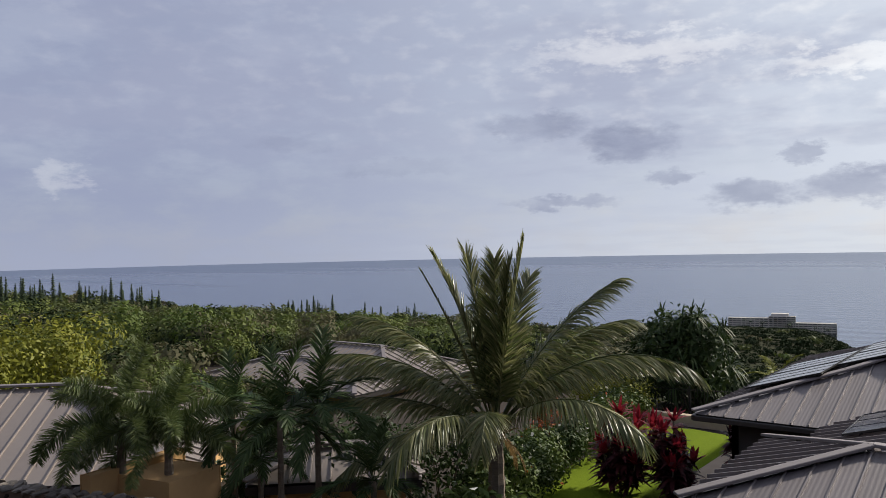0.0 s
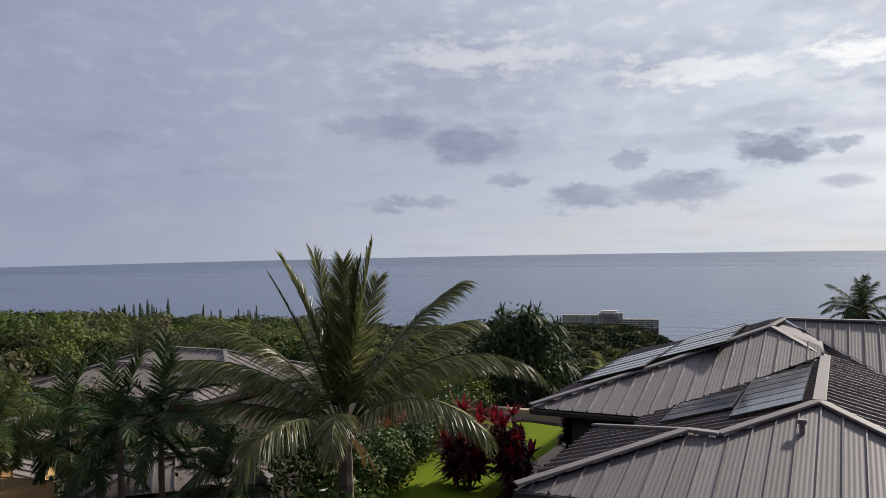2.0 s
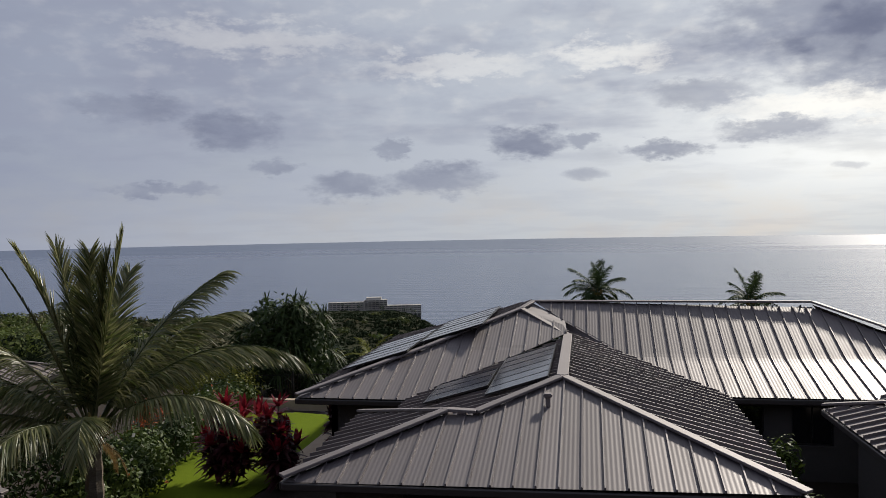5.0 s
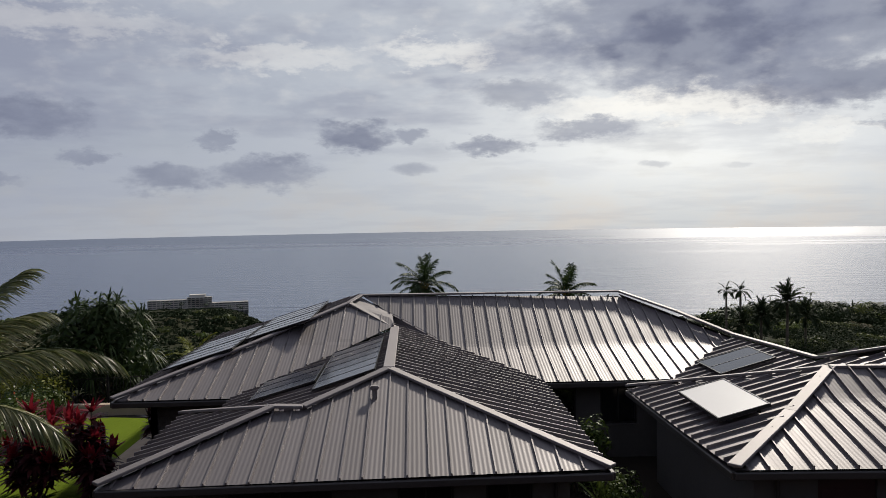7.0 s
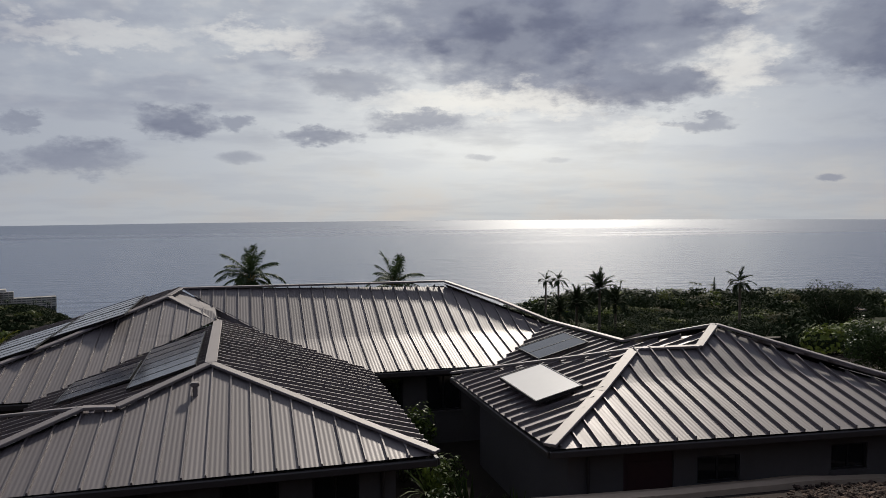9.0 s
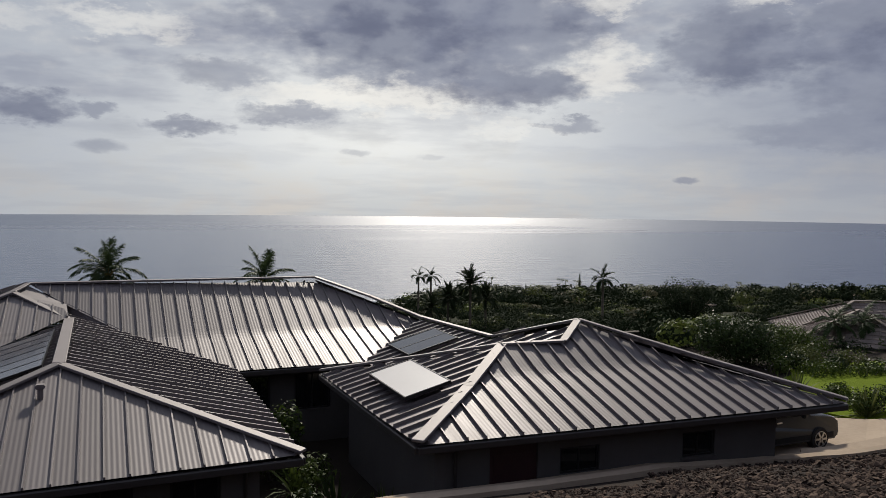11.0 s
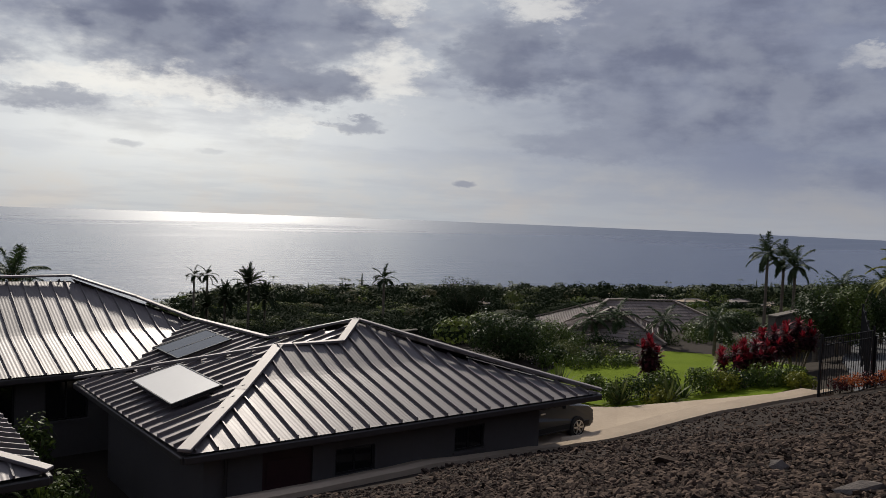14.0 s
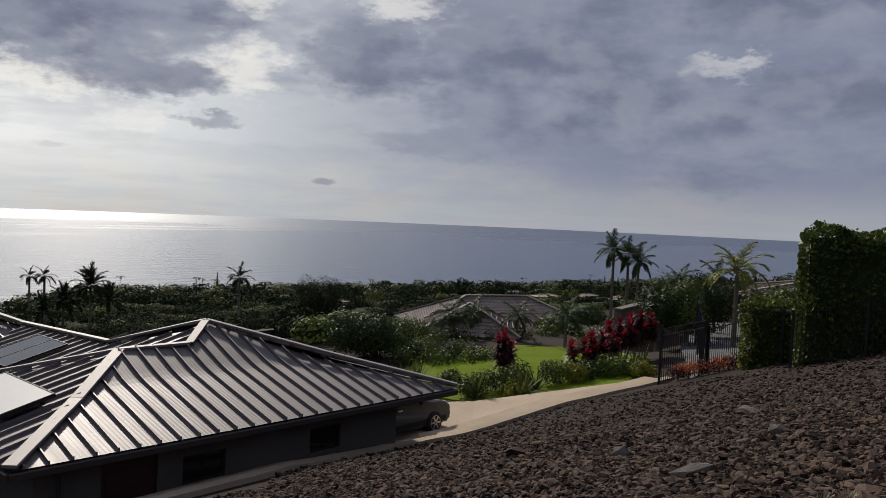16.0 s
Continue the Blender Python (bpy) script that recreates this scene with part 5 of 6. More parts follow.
# ---- car ----
def car(at, yaw):
    ob = thing("car", "silver-grey sport utility car parked beside the garage, paint darkened for shadow", "car", at)
    ob.rotation_euler = (0, 0, radians(yaw))
    # silver-grey darkened in the paint for the shadow the car stands in
    paint = material("silver_paint_shaded", (0.06, 0.063, 0.066), 0.32, 0.5, (0.05, 0.053, 0.056), 1.0, 0.2)
    rubber = material("tyre_rubber", (0.012, 0.012, 0.012), 0.85)
    alloy = material("alloy", (0.5, 0.5, 0.52), 0.3, 0.9)
    lamp = material("lamp_glass", (0.5, 0.5, 0.5), 0.1)
    outline = [(-2.2, 0.45), (-2.25, 0.95), (-2.1, 1.15), (-1.75, 1.62), (-1.2, 1.72), (0.3, 1.70), (0.75, 1.45), (1.15, 1.12), (1.95, 1.0), (2.2, 0.85), (2.25, 0.5), (2.1, 0.3), (-2.05, 0.3)]
    bm = bmesh.new()
    rows = []
    for y, f in ((-0.9, 0.0), (-0.82, 1.0), (0.82, 1.0), (0.9, 0.0)):
        rows.append([bm.verts.new((x * (0.985 if f == 0 else 1), y * (0.80 if z > 1.3 else (0.9 if z > 1.05 else 1.0)), z - (0.04 if f == 0 and z > 1 else 0))) for x, z in outline])
    for r0, r1 in zip(rows, rows[1:]):
        for j in range(len(outline)):
            bm.faces.new((r0[j], r0[(j + 1) % len(outline)], r1[(j + 1) % len(outline)], r1[j]))
    bm.faces.new(rows[0])
    bm.faces.new(list(reversed(rows[-1])))
    bmesh.ops.recalc_face_normals(bm, faces=bm.faces[:])
    part("body", bm, paint, ob)
    for side in (-1, 1):
        for x0, x1, x2, x3 in ((-1.55, -1.35, -0.5, -0.5), (-0.42, -0.42, 0.25, 0.85)):
            b2 = bmesh.new()
            q = [(x0, 1.13), (x1, 1.58), (x2, 1.6), (x3 if x3 > 0 else x2, 1.13)]
            vs = [b2.verts.new((x, side * (0.745 if z > 1.3 else 0.84), z)) for x, z in q]
            vo = [b2.verts.new((x, side * (0.70 if z > 1.3 else 0.78), z)) for x, z in q]
            b2.faces.new(vs)
            b2.faces.new(list(reversed(vo)))
            for j in range(4):
                b2.faces.new((vs[j], vo[j], vo[(j + 1) % 4], vs[(j + 1) % 4]))
            bmesh.ops.recalc_face_normals(b2, faces=b2.faces[:])
            part("side_window", b2, M_GLASS, ob)
        part("headlight", box(bmesh.new(), (2.0, side * 0.62 - 0.17, 0.78), (2.24, side * 0.62 + 0.17, 0.93), None, 0.04), lamp, ob)
        part("wing_mirror", box(bmesh.new(), (0.62, side * 0.97 - 0.09, 1.08), (0.76, side * 0.97 + 0.09, 1.24), None, 0.03), paint, ob)
        part("door_handle", box(bmesh.new(), (-0.35, side * 0.905 - 0.012, 0.98), (-0.15, side * 0.905 + 0.012, 1.02)), alloy, ob)
        part("side_trim", box(bmesh.new(), (-2.0, side * 0.905 - 0.012, 0.36), (2.0, side * 0.905 + 0.012, 0.52)), rubber, ob)
        for x in (-1.35, 1.4):
            wheel = new("wheel")
            wheel.parent, wheel.location = ob, (x, side * 0.84, 0.36)
            b3 = bmesh.new()
            bmesh.ops.create_cone(b3, cap_ends=True, segments=28, radius1=0.36, radius2=0.36, depth=0.24, matrix=Matrix.Rotation(radians(90), 4, "X"))
            bmesh.ops.bevel(b3, geom=b3.edges[:], offset=0.03, segments=1, affect="EDGES")
            part("tyre", b3, rubber, wheel)
            # black disc behind the spokes stands in for the shade inside the wheel
            b4 = bmesh.new()
            bmesh.ops.create_cone(b4, cap_ends=True, segments=20, radius1=0.24, radius2=0.24, depth=0.02, matrix=Matrix.Translation((0, side * 0.115, 0)) @ Matrix.Rotation(radians(90), 4, "X"))
            part("wheel_well", b4, M_IRON, wheel)
            b5 = bmesh.new()
            for j in range(6):
                a = 6.283 * j / 6
                beam(b5, (0.03 * math.cos(a), side * 0.13, 0.03 * math.sin(a)), (0.235 * math.cos(a), side * 0.13, 0.235 * math.sin(a)), 0.06, 0.02, 0, (0, side, 0))
            tube(b5, [(0.235 * math.cos(6.283 * j / 24), side * 0.13, 0.235 * math.sin(6.283 * j / 24)) for j in range(25)], [0.014] * 25, 4)
            part("rim", b5, alloy, wheel)
    part("windscreen", beam(bmesh.new(), (0.42, 0, 1.62), (1.12, 0, 1.16), 1.3, 0.02, 0.0), M_GLASS, ob)
    part("front_bumper", box(bmesh.new(), (2.1, -0.85, 0.32), (2.3, 0.85, 0.56), None, 0.05), rubber, ob)
    return ob


car((19.22, 18.95, -7.63), 0)

# ---- gate, railings and hedges ----
iron_fence("iron_gate", "tall black iron gate leaf standing on the drive edge", (27.9, 13.55, -6.2), (30.5, 12.95, -6.0), 2.15, 0.12, 1, None, True)
iron_fence("iron_fence", "black iron fence between the gate and the hedge", (30.6, 13.1, -5.95), (36.5, 16.0, -5.6), 1.9, 0.13, 3)
iron_fence("iron_fence", "black iron fence running to the tall hedge", (30.6, 12.9, -5.9), (28.3, 9.4, -4.6), 1.7, 0.13, 2)
iron_fence("iron_fence", "black iron fence standing before the tall hedge", (25.65, 8.25, gravel_z(25.65, 8.25)), (27.3, 0.5, gravel_z(27.3, 0.5)), 1.7, 0.13, 4)
slab("road", [(31, 13.6), (36, 12.8), (60, 18), (60, 26), (41, 18.8)], [-6.3, -6.0, -6.6, -7.2, -6.9], 0.3, material("asphalt", (0.10, 0.10, 0.105), 0.9, 0, (0.07, 0.07, 0.075), 0.4, 0.5, 0.4, 60), "grey asphalt road beyond the gate", "road")
MH = pose(25.9, 8.3, 0, 0, 0, -78)    # the hedge runs along its local x
# yellow leaves passed as bloom paint leaf highlights and the yellowish top fringe
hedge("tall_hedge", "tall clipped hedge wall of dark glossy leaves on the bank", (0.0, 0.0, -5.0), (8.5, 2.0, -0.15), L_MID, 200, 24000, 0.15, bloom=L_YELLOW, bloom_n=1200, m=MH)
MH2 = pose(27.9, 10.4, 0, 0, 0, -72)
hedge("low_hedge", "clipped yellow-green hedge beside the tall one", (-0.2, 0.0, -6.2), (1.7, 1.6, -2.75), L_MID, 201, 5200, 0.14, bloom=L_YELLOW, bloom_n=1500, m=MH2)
rng_g = np.random.default_rng(31)
for k in range(16):
    f = k / 15
    shrub("ground_cover", "low red-orange flowering ground cover along the drive edge", (28.6 + 1.6 * math.sin(f * 2.5), 13.2 - 4.2 * f, -5.95 + 1.35 * f), 0.55, 0.5, L_ORANGE if k % 3 else L_DARKRED, 210 + k, 260, 0.1, group="flowering ground cover", stems=3)

# ---- beds on the lawn ----
ti_plant("ti_plant", "red-leaved ti plant in the lawn bed", at_az(53.4, 37.5, -7.9), [(0, 0, 2.1), (0.3, 0.2, 1.8), (-0.35, 0.1, 1.8), (0.15, -0.3, 1.5), (0.5, 0.0, 1.5), (-0.25, -0.35, 1.9)], (L_RED, L_DARKRED), 230, "red plants on the lawn", 0.55, 0.45)
for k, (az, d, h) in enumerate(((58.9, 38.0, 1.5), (60.2, 38.8, 1.8), (61.3, 40.6, 2.2), (62.7, 42, 2.5))):
    ti_plant("ti_plant", "tall red ti plant in the bed by the gate", at_az(az, d, -7.5), [(0, 0, h), (0.6, 0.3, h * 0.9), (-0.7, 0.2, h * 0.85), (0.3, -0.6, h * 0.8), (0.9, -0.2, h * 0.75), (-0.5, -0.5, h * 0.78), (0.2, 0.8, h * 0.88), (-0.9, -0.1, h * 0.65), (0.5, -0.3, h * 0.95), (-0.3, 0.4, h * 0.94)], (L_RED, L_DARKRED), 240 + k, "red plants by the gate", 0.46, 0.7)
for k, (az, d, z, r, h, mt) in enumerate(((51.0, 33.5, -7.8, 0.7, 0.9, L_MID), (52.4, 34.0, -7.8, 1.0, 1.3, L_DEEP), (53.8, 33.5, -7.8, 0.9, 0.9, L_YELLOW), (54.6, 34.8, -7.7, 1.0, 1.4, L_MID), (57.2, 35.0, -7.4, 0.9, 1.2, L_MID),
                                          (58.2, 35.4, -7.3, 0.8, 1.0, L_YELLOW), (59.4, 36.0, -7.3, 0.9, 1.0, L_DEEP), (61.0, 36.5, -7.2, 0.9, 1.2, L_MID), (62.2, 37.0, -7.1, 0.9, 1.1, L_MID), (63.0, 36.0, -7.0, 0.7, 0.8, L_YELLOW), (50.0, 35.5, -7.9, 0.8, 0.9, L_MID))):
    shrub("bed_shrub", "low garden shrub in the mixed bed on the lawn", at_az(az, d, z), r, h, mt, 260 + k, 1000, 0.14, group="bed shrubs on the lawn")
for k, (az, d, z) in enumerate(((55.8, 34.2, -7.6), (54.9, 33.4, -7.6), (46.2, 36.5, -8.3), (47.4, 37.2, -8.3), (60.2, 37.2, -7.3), (51.6, 33.0, -7.8))):
    spiky("agave", "spiky strap-leaved agave clump in the lawn bed", at_az(az, d, z), 38, 1.5, 0.05, 15, 80, L_OLIVE if k % 2 else L_MID, 280 + k, "agaves in the bed", 0.35)
# walls and clipped rows beyond the lawn
for label, a, b, z0, z1, mt in (("low dark lava stone wall with a pale cap", (25.0, 42.0), (33.0, 42.0), -10.5, -8.35, M_STONE), ("low lava stone wall across the garden", (30.5, 31.5), (44.0, 27.0), -8.9, -8.05, M_STONE), ("dark lava stone wall beside the road", (43.0, 23.5), (52.0, 25.0), -8.0, -5.6, M_STONE)):
    d = Vector((b[0] - a[0], b[1] - a[1], 0))
    m = pose(a[0], a[1], 0, 0, 0, math.degrees(math.atan2(d.y, d.x)))
    w = tagged(part("garden_wall", box(bmesh.new(), (0, 0, z0), (d.length, 0.45, z1), m, 0.04), mt), label, "wall", kind="structure")
    part("wall_cap", box(bmesh.new(), (-0.05, -0.05, z1 + 0.003), (d.length + 0.05, 0.5, z1 + 0.09), m, 0.02), M_STONE, w)
for k in range(8):
    f = k / 7
    shrub("hedge_shrub", "dark clipped shrub along the garden wall", (31.5 + 14.0 * f, 33.0 - 4.5 * f, -8.7), 1.2, 1.7, L_DEEP if k % 2 else L_MID, 300 + k, 1100, 0.16, group="shrubs along the garden wall")
tree("garden_tree", "low spreading broad-leaved garden tree with dark trunk", at_az(43.8, 42, -9.0), 3.7, 2.3, L_DEEP, 320, 9000, 0.16, 0.25, 13, group="garden trees")
tree("garden_tree", "low spreading broad-leaved garden tree with dark trunk", at_az(46.5, 45, -9.4), 3.5, 2.2, L_MID, 321, 8000, 0.16, 0.25, 13, group="garden trees")
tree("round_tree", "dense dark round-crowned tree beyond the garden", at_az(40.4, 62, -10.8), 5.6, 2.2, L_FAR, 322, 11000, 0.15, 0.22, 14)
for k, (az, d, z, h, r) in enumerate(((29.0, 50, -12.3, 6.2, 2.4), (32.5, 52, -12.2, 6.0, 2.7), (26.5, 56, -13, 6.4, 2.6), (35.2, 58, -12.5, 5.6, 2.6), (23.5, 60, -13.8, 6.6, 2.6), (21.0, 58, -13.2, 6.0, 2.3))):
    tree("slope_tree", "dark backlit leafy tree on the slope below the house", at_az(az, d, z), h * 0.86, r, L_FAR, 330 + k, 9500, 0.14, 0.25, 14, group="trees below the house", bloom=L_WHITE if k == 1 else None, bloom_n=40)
for k, (az, d, z, r, h) in enumerate(((37.2, 48, -11.5, 2.0, 3.2), (35.6, 46, -11.2, 1.7, 2.8), (38.6, 52, -11.5, 1.5, 3.0))):
    tree("plumeria_tree", "plumeria with pale flower heads among dark leaves", at_az(az, d, z), h, r, L_DEEP, 345 + k, 5000, 0.18, 0.2, 12, group="flowering trees", bloom=L_WHITE, bloom_n=190)
for k, (az, d, h, sc) in enumerate(((25.2, 58, 6.7, 0.6), (23.6, 60, 5.5, 0.6), (22.4, 57, 5.2, 0.5), (26.3, 61, 5.4, 0.55))):
    palm("shaggy_palm", "shaggy dark palm standing over the trees below the house", at_az(az, d, -12.9), h, sc, FRONDS_FAR, 24, 360 + k, (88, -20), 0.10, husk=False, group="shaggy palms below the house")
for k, (az, d, z, h, sc) in enumerate(((34.5, 90, -15.5, 7.0, 0.7), (22.3, 95, -16, 7.0, 0.55), (21.4, 110, -17.5, 7.0, 0.55))):
    palm("far_palm", "slim palm on the slope against the sea", at_az(az, d, z), h, sc, FRONDS_FAR, 14, 365 + k, (75, -35), 0.14, husk=False, group="far palms on the slope")
for k, (az, d, h) in enumerate(((60.6, 57, 6.9), (61.6, 58, 6.6), (62.3, 57, 6.2))):
    palm("tall_palm", "tall slender palm with a tufted crown against the sea", at_az(az, d, -9.3), h, 0.6, FRONDS_COCO, 18, 375 + k, (80, -30), 0.10, husk=False, group="three tall palms")
palm("yellow_palm", "sunlit yellow-green palm beside the neighbour's roof", at_az(68.7, 44, -6.8), 4.3, 0.85, FRONDS_YELLOW, 16, 380, (70, -25), 0.12, husk=False)
for k, (az, d, h, sc) in enumerate(((57.6, 47, 3.0, 0.6), (54.2, 50, 2.4, 0.5), (49.4, 50, 2.2, 0.6), (51.0, 51, 2.2, 0.6), (65.0, 50, 3.6, 0.5), (67.4, 52, 3.8, 0.5), (70.6, 42, 3.2, 0.5))):
    palm("garden_palm", "small garden palm with dark fronds beside the houses", at_az(az, d, -8.8 if az < 60 else -7.2), h, sc, FRONDS_COCO, 16, 385 + k, (65, -30), 0.09, husk=False, group="garden palms")
for k, (az, d, z, h, r, mt) in enumerate(((63.8, 47, -7.6, 4.2, 1.8, L_DEEP), (65.6, 47, -7.4, 4.4, 1.9, L_MID), (67.0, 50, -7.4, 4.5, 1.9, L_DEEP), (56.8, 55, -9.5, 3.0, 1.8, L_MID), (62.0, 52, -8.5, 2.6, 1.8, L_DEEP), (59.0, 60, -9.5, 3.2, 2.0, L_DEEP), (71.5, 40, -6.0, 3.4, 1.7, L_MID), (64.5, 60, -9, 5.0, 2.4, L_DEEP), (68.2, 60, -9, 5.2, 2.4, L_DEEP))):
    tree("garden_tree", "leafy garden tree beside the neighbouring houses", at_az(az, d, z), h, r, mt, 400 + k, 5600, 0.16, 0.22, 12, group="garden trees")
shrub("white_shrub", "shrub covered in pale blossom by the tiled house", at_az(59.0, 47, -8.4), 1.3, 2.2, L_MID, 415, 1200, 0.16, bloom=L_WHITE, bloom_n=200)

for k in range(8):
    az = 46 + 0.9 * k
    shrub("bed_shrub", "rounded green shrub bordering the upper lawn", at_az(az, 40.5 + (k % 3) * 1.1, -8.0), 0.8 + 0.12 * (k % 4), 1.0 + 0.15 * (k % 3), (L_MID, L_DEEP, L_OLIVE)[k % 3], 430 + k, 800, 0.15, group="shrubs bordering the upper lawn", bloom=L_WHITE if k % 5 == 0 else None, bloom_n=30)

# ---- neighbouring houses ----
def hip_house(name, label, corner, turn, length, depth, eave, slope, wall_mat, roof_mat, foot, pitch=0.5, group="", tiles=False, over=0.7, windows=True):
    """Walls and a hip roof; corner: the front right eave corner, turn: the front eave's direction in degrees, from left to right."""
    ob = thing(name, label, "house", (0, 0, 0), group)
    rf = new("roof")
    rf.parent = ob
    u = Vector((math.cos(radians(turn)), math.sin(radians(turn))))
    v = Vector((-u.y, u.x))
    c = Vector(corner)
    fl, fr, br, bl = c - u * length, c, c + v * depth, c - u * length + v * depth
    run = min(depth, length) / 2
    r0, r1 = fl + u * run + v * depth / 2, fr - u * run + v * depth / 2
    tp = lambda p: (p.x, p.y)
    for e, d, poly in ((fl, u, (fl, fr, r1, r0)), (fr, v, (fr, br, r1)), (br, -u, (br, bl, r0, r1)), (bl, -v, (bl, fl, r0))):
        roof_face(rf, tp(e), tp(d), [tp(p) for p in poly], slope, 99, slope, pitch, eave, roof_mat, 0.05 if not tiles else 0.04)
    hz = eave + slope * run
    for a, b in ((fl, r0), (fr, r1), (br, r1), (bl, r0)):
        cap_line(rf, [(a.x, a.y, eave), (b.x, b.y, hz)], 0.24, 0.05, roof_mat if tiles else M_CAP)
    if (r1 - r0).length > 0.3:
        cap_line(rf, [(r0.x, r0.y, hz), (r1.x, r1.y, hz)], 0.24, 0.05, roof_mat if tiles else M_CAP)
    if tiles:  # courses of tile butts across each slope
        for e, d, L in ((fl, u, length), (fr, v, depth)):
            g = Vector((-d.y, d.x))
            bm = bmesh.new()
            k = 0.35
            while k < run - 0.2:
                a, b = e + d * k + g * k, e + d * (L - k) + g * k
                beam(bm, (a.x, a.y, eave + slope * k), (b.x, b.y, eave + slope * k), 0.05, 0.045, 0.0)
                k += 0.36
            part("tile_course", bm, roof_mat, rf)
    bm = bmesh.new()
    for p in (fl, fr, br, bl):
        bm.verts.new((p.x, p.y, eave - 0.06))
    bm.faces.new(bm.verts[:])
    ext = bmesh.ops.extrude_face_region(bm, geom=bm.faces[:])
    for q in ext["geom"]:
        if isinstance(q, bmesh.types.BMVert):
            q.co.z -= 0.2
    bmesh.ops.recalc_face_normals(bm, faces=bm.faces[:])
    part("fascia", bm, M_GUTTER, ob)
    fl2, fr2, br2, bl2 = fl + (u + v) * over, fr + (v - u) * over, br - (u + v) * over, bl + (u - v) * over
    for a, b in ((fl2, fr2), (fr2, br2), (br2, bl2), (bl2, fl2)):
        L = (b - a).length
        holes = [(L * q - 0.6, 1.2, eave - 1.9, eave - 0.6) for q in (0.3, 0.7)] if windows and L > 4 else []
        w_, m_ = wall(tp(a), tp(b), holes, foot, eave - 0.2, 0.2, wall_mat, ob)
        for h in holes:
            window(m_, *h, parent=ob)
    return ob


M_ROOF2 = material("neighbour_roof_metal", (0.235, 0.20, 0.175), 0.5, 0.3, (0.19, 0.16, 0.14), 0.6, 0.4, 0.05, 25, 0.3)
hip_house("tan_house", "tan stucco house under a brown standing-seam hip roof", (-17.2, 12.1), 43, 15, 9, -5.75, 0.36, M_TAN, M_ROOF2, -8.5)
hip_house("brown_roofed_house", "neighbouring house under a brown metal hip roof among trees", (-27.5, 28.3), 0, 12, 6.0, -7.4, 0.32, M_TAN, M_ROOF2, -10.5, group="brown-roofed neighbours")
hip_house("brown_roofed_house", "long neighbouring house under a brown metal hip roof", (-29.0, 32.4), 0, 14, 9.0, -7.9, 0.33, M_TAN, M_ROOF2, -11, group="brown-roofed neighbours")
porch = hip_house("tan_porch", "low tan entry porch with a small metal roof", (-12.6, 15.4), 43, 4.2, 3.0, -5.75, 0.3, M_TAN, M_ROOF2, -8.3, over=0.4, windows=False)
x, y, _ = at_az(-57.8, 19.6, 0)
bm = box(bmesh.new(), (-1.3, 0, -8.2), (1.2, 0.3, -4.85), pose(x, y, 0, 0, 0, 98), 0.02)
tagged(part("entry_wall", bm, M_TAN), "sunlit tan stucco wall of the entry", "wall")
x, y, _ = at_az(-54.4, 18.6, 0)
bm = box(bmesh.new(), (-0.75, 0, -8.2), (0.7, 1.6, -4.98), pose(x, y, 0, 0, 0, 100), 0.02)
tagged(part("entry_pier", bm, M_TAN), "square tan stucco pier before the entry", "wall")
# rubble wall at the edge of the bank
wm = pose(-21.5, 7.3, -0.2, 0, 0, 16.1)
stone_wall = tagged(part("stone_wall", box(bmesh.new(), (0, 0, -8.3), (11.5, 0.45, -5.0), wm, 0.03), M_ROCK), "rubble lava stone wall with a rough top, sunlight painted in as paler stones", "wall", kind="structure")
rng_s = np.random.default_rng(77)


def rock_mesh(rng, flat=0.75, mat=None):
    bm = bmesh.new()
    bmesh.ops.create_icosphere(bm, subdivisions=1, radius=0.5)
    for v in bm.verts:
        v.co *= rng.uniform(0.72, 1.2)
        v.co.z *= flat
    me = bpy.data.meshes.new("stone")
    bm.to_mesh(me)
    bm.free()
    me.materials.append(mat or M_ROCK)
    return me


ROCKS_LIT_TOP = [rock_mesh(rng_s, 0.8, M_STONE) for _ in range(6)]
ROCKS = [rock_mesh(rng_s, f) for f in (0.6, 0.75, 0.9, 0.7, 0.55, 0.8)]
for k in range(90):
    u, row = (k % 30) * 0.38 + rng_s.uniform(-0.06, 0.06), k // 30
    p = wm @ Vector((u, 0.04, -5.12 - 0.26 * row))
    piece("stone", ROCKS[k % 6], stone_wall, Matrix.Translation(p) @ pose(0, 0, 0, rng_s.uniform(0, 360), rng_s.uniform(0, 360), 0) @ Matrix.Scale(rng_s.uniform(0.2, 0.34), 4))

# paler stones along the top put its sunlit look into the colour
for k in range(110):
    u, w_ = (k % 37) * 0.31 + rng_s.uniform(-0.06, 0.06), (k // 37) * 0.17
    p = wm @ Vector((u, 0.05 + w_, -4.99))
    piece("stone", ROCKS_LIT_TOP[k % 6], stone_wall, Matrix.Translation(p) @ pose(0, 0, 0, rng_s.uniform(-25, 25), rng_s.uniform(-25, 25), rng_s.uniform(0, 360)) @ Matrix.Diagonal((rng_s.uniform(0.26, 0.44), rng_s.uniform(0.2, 0.3), 0.15, 1)))

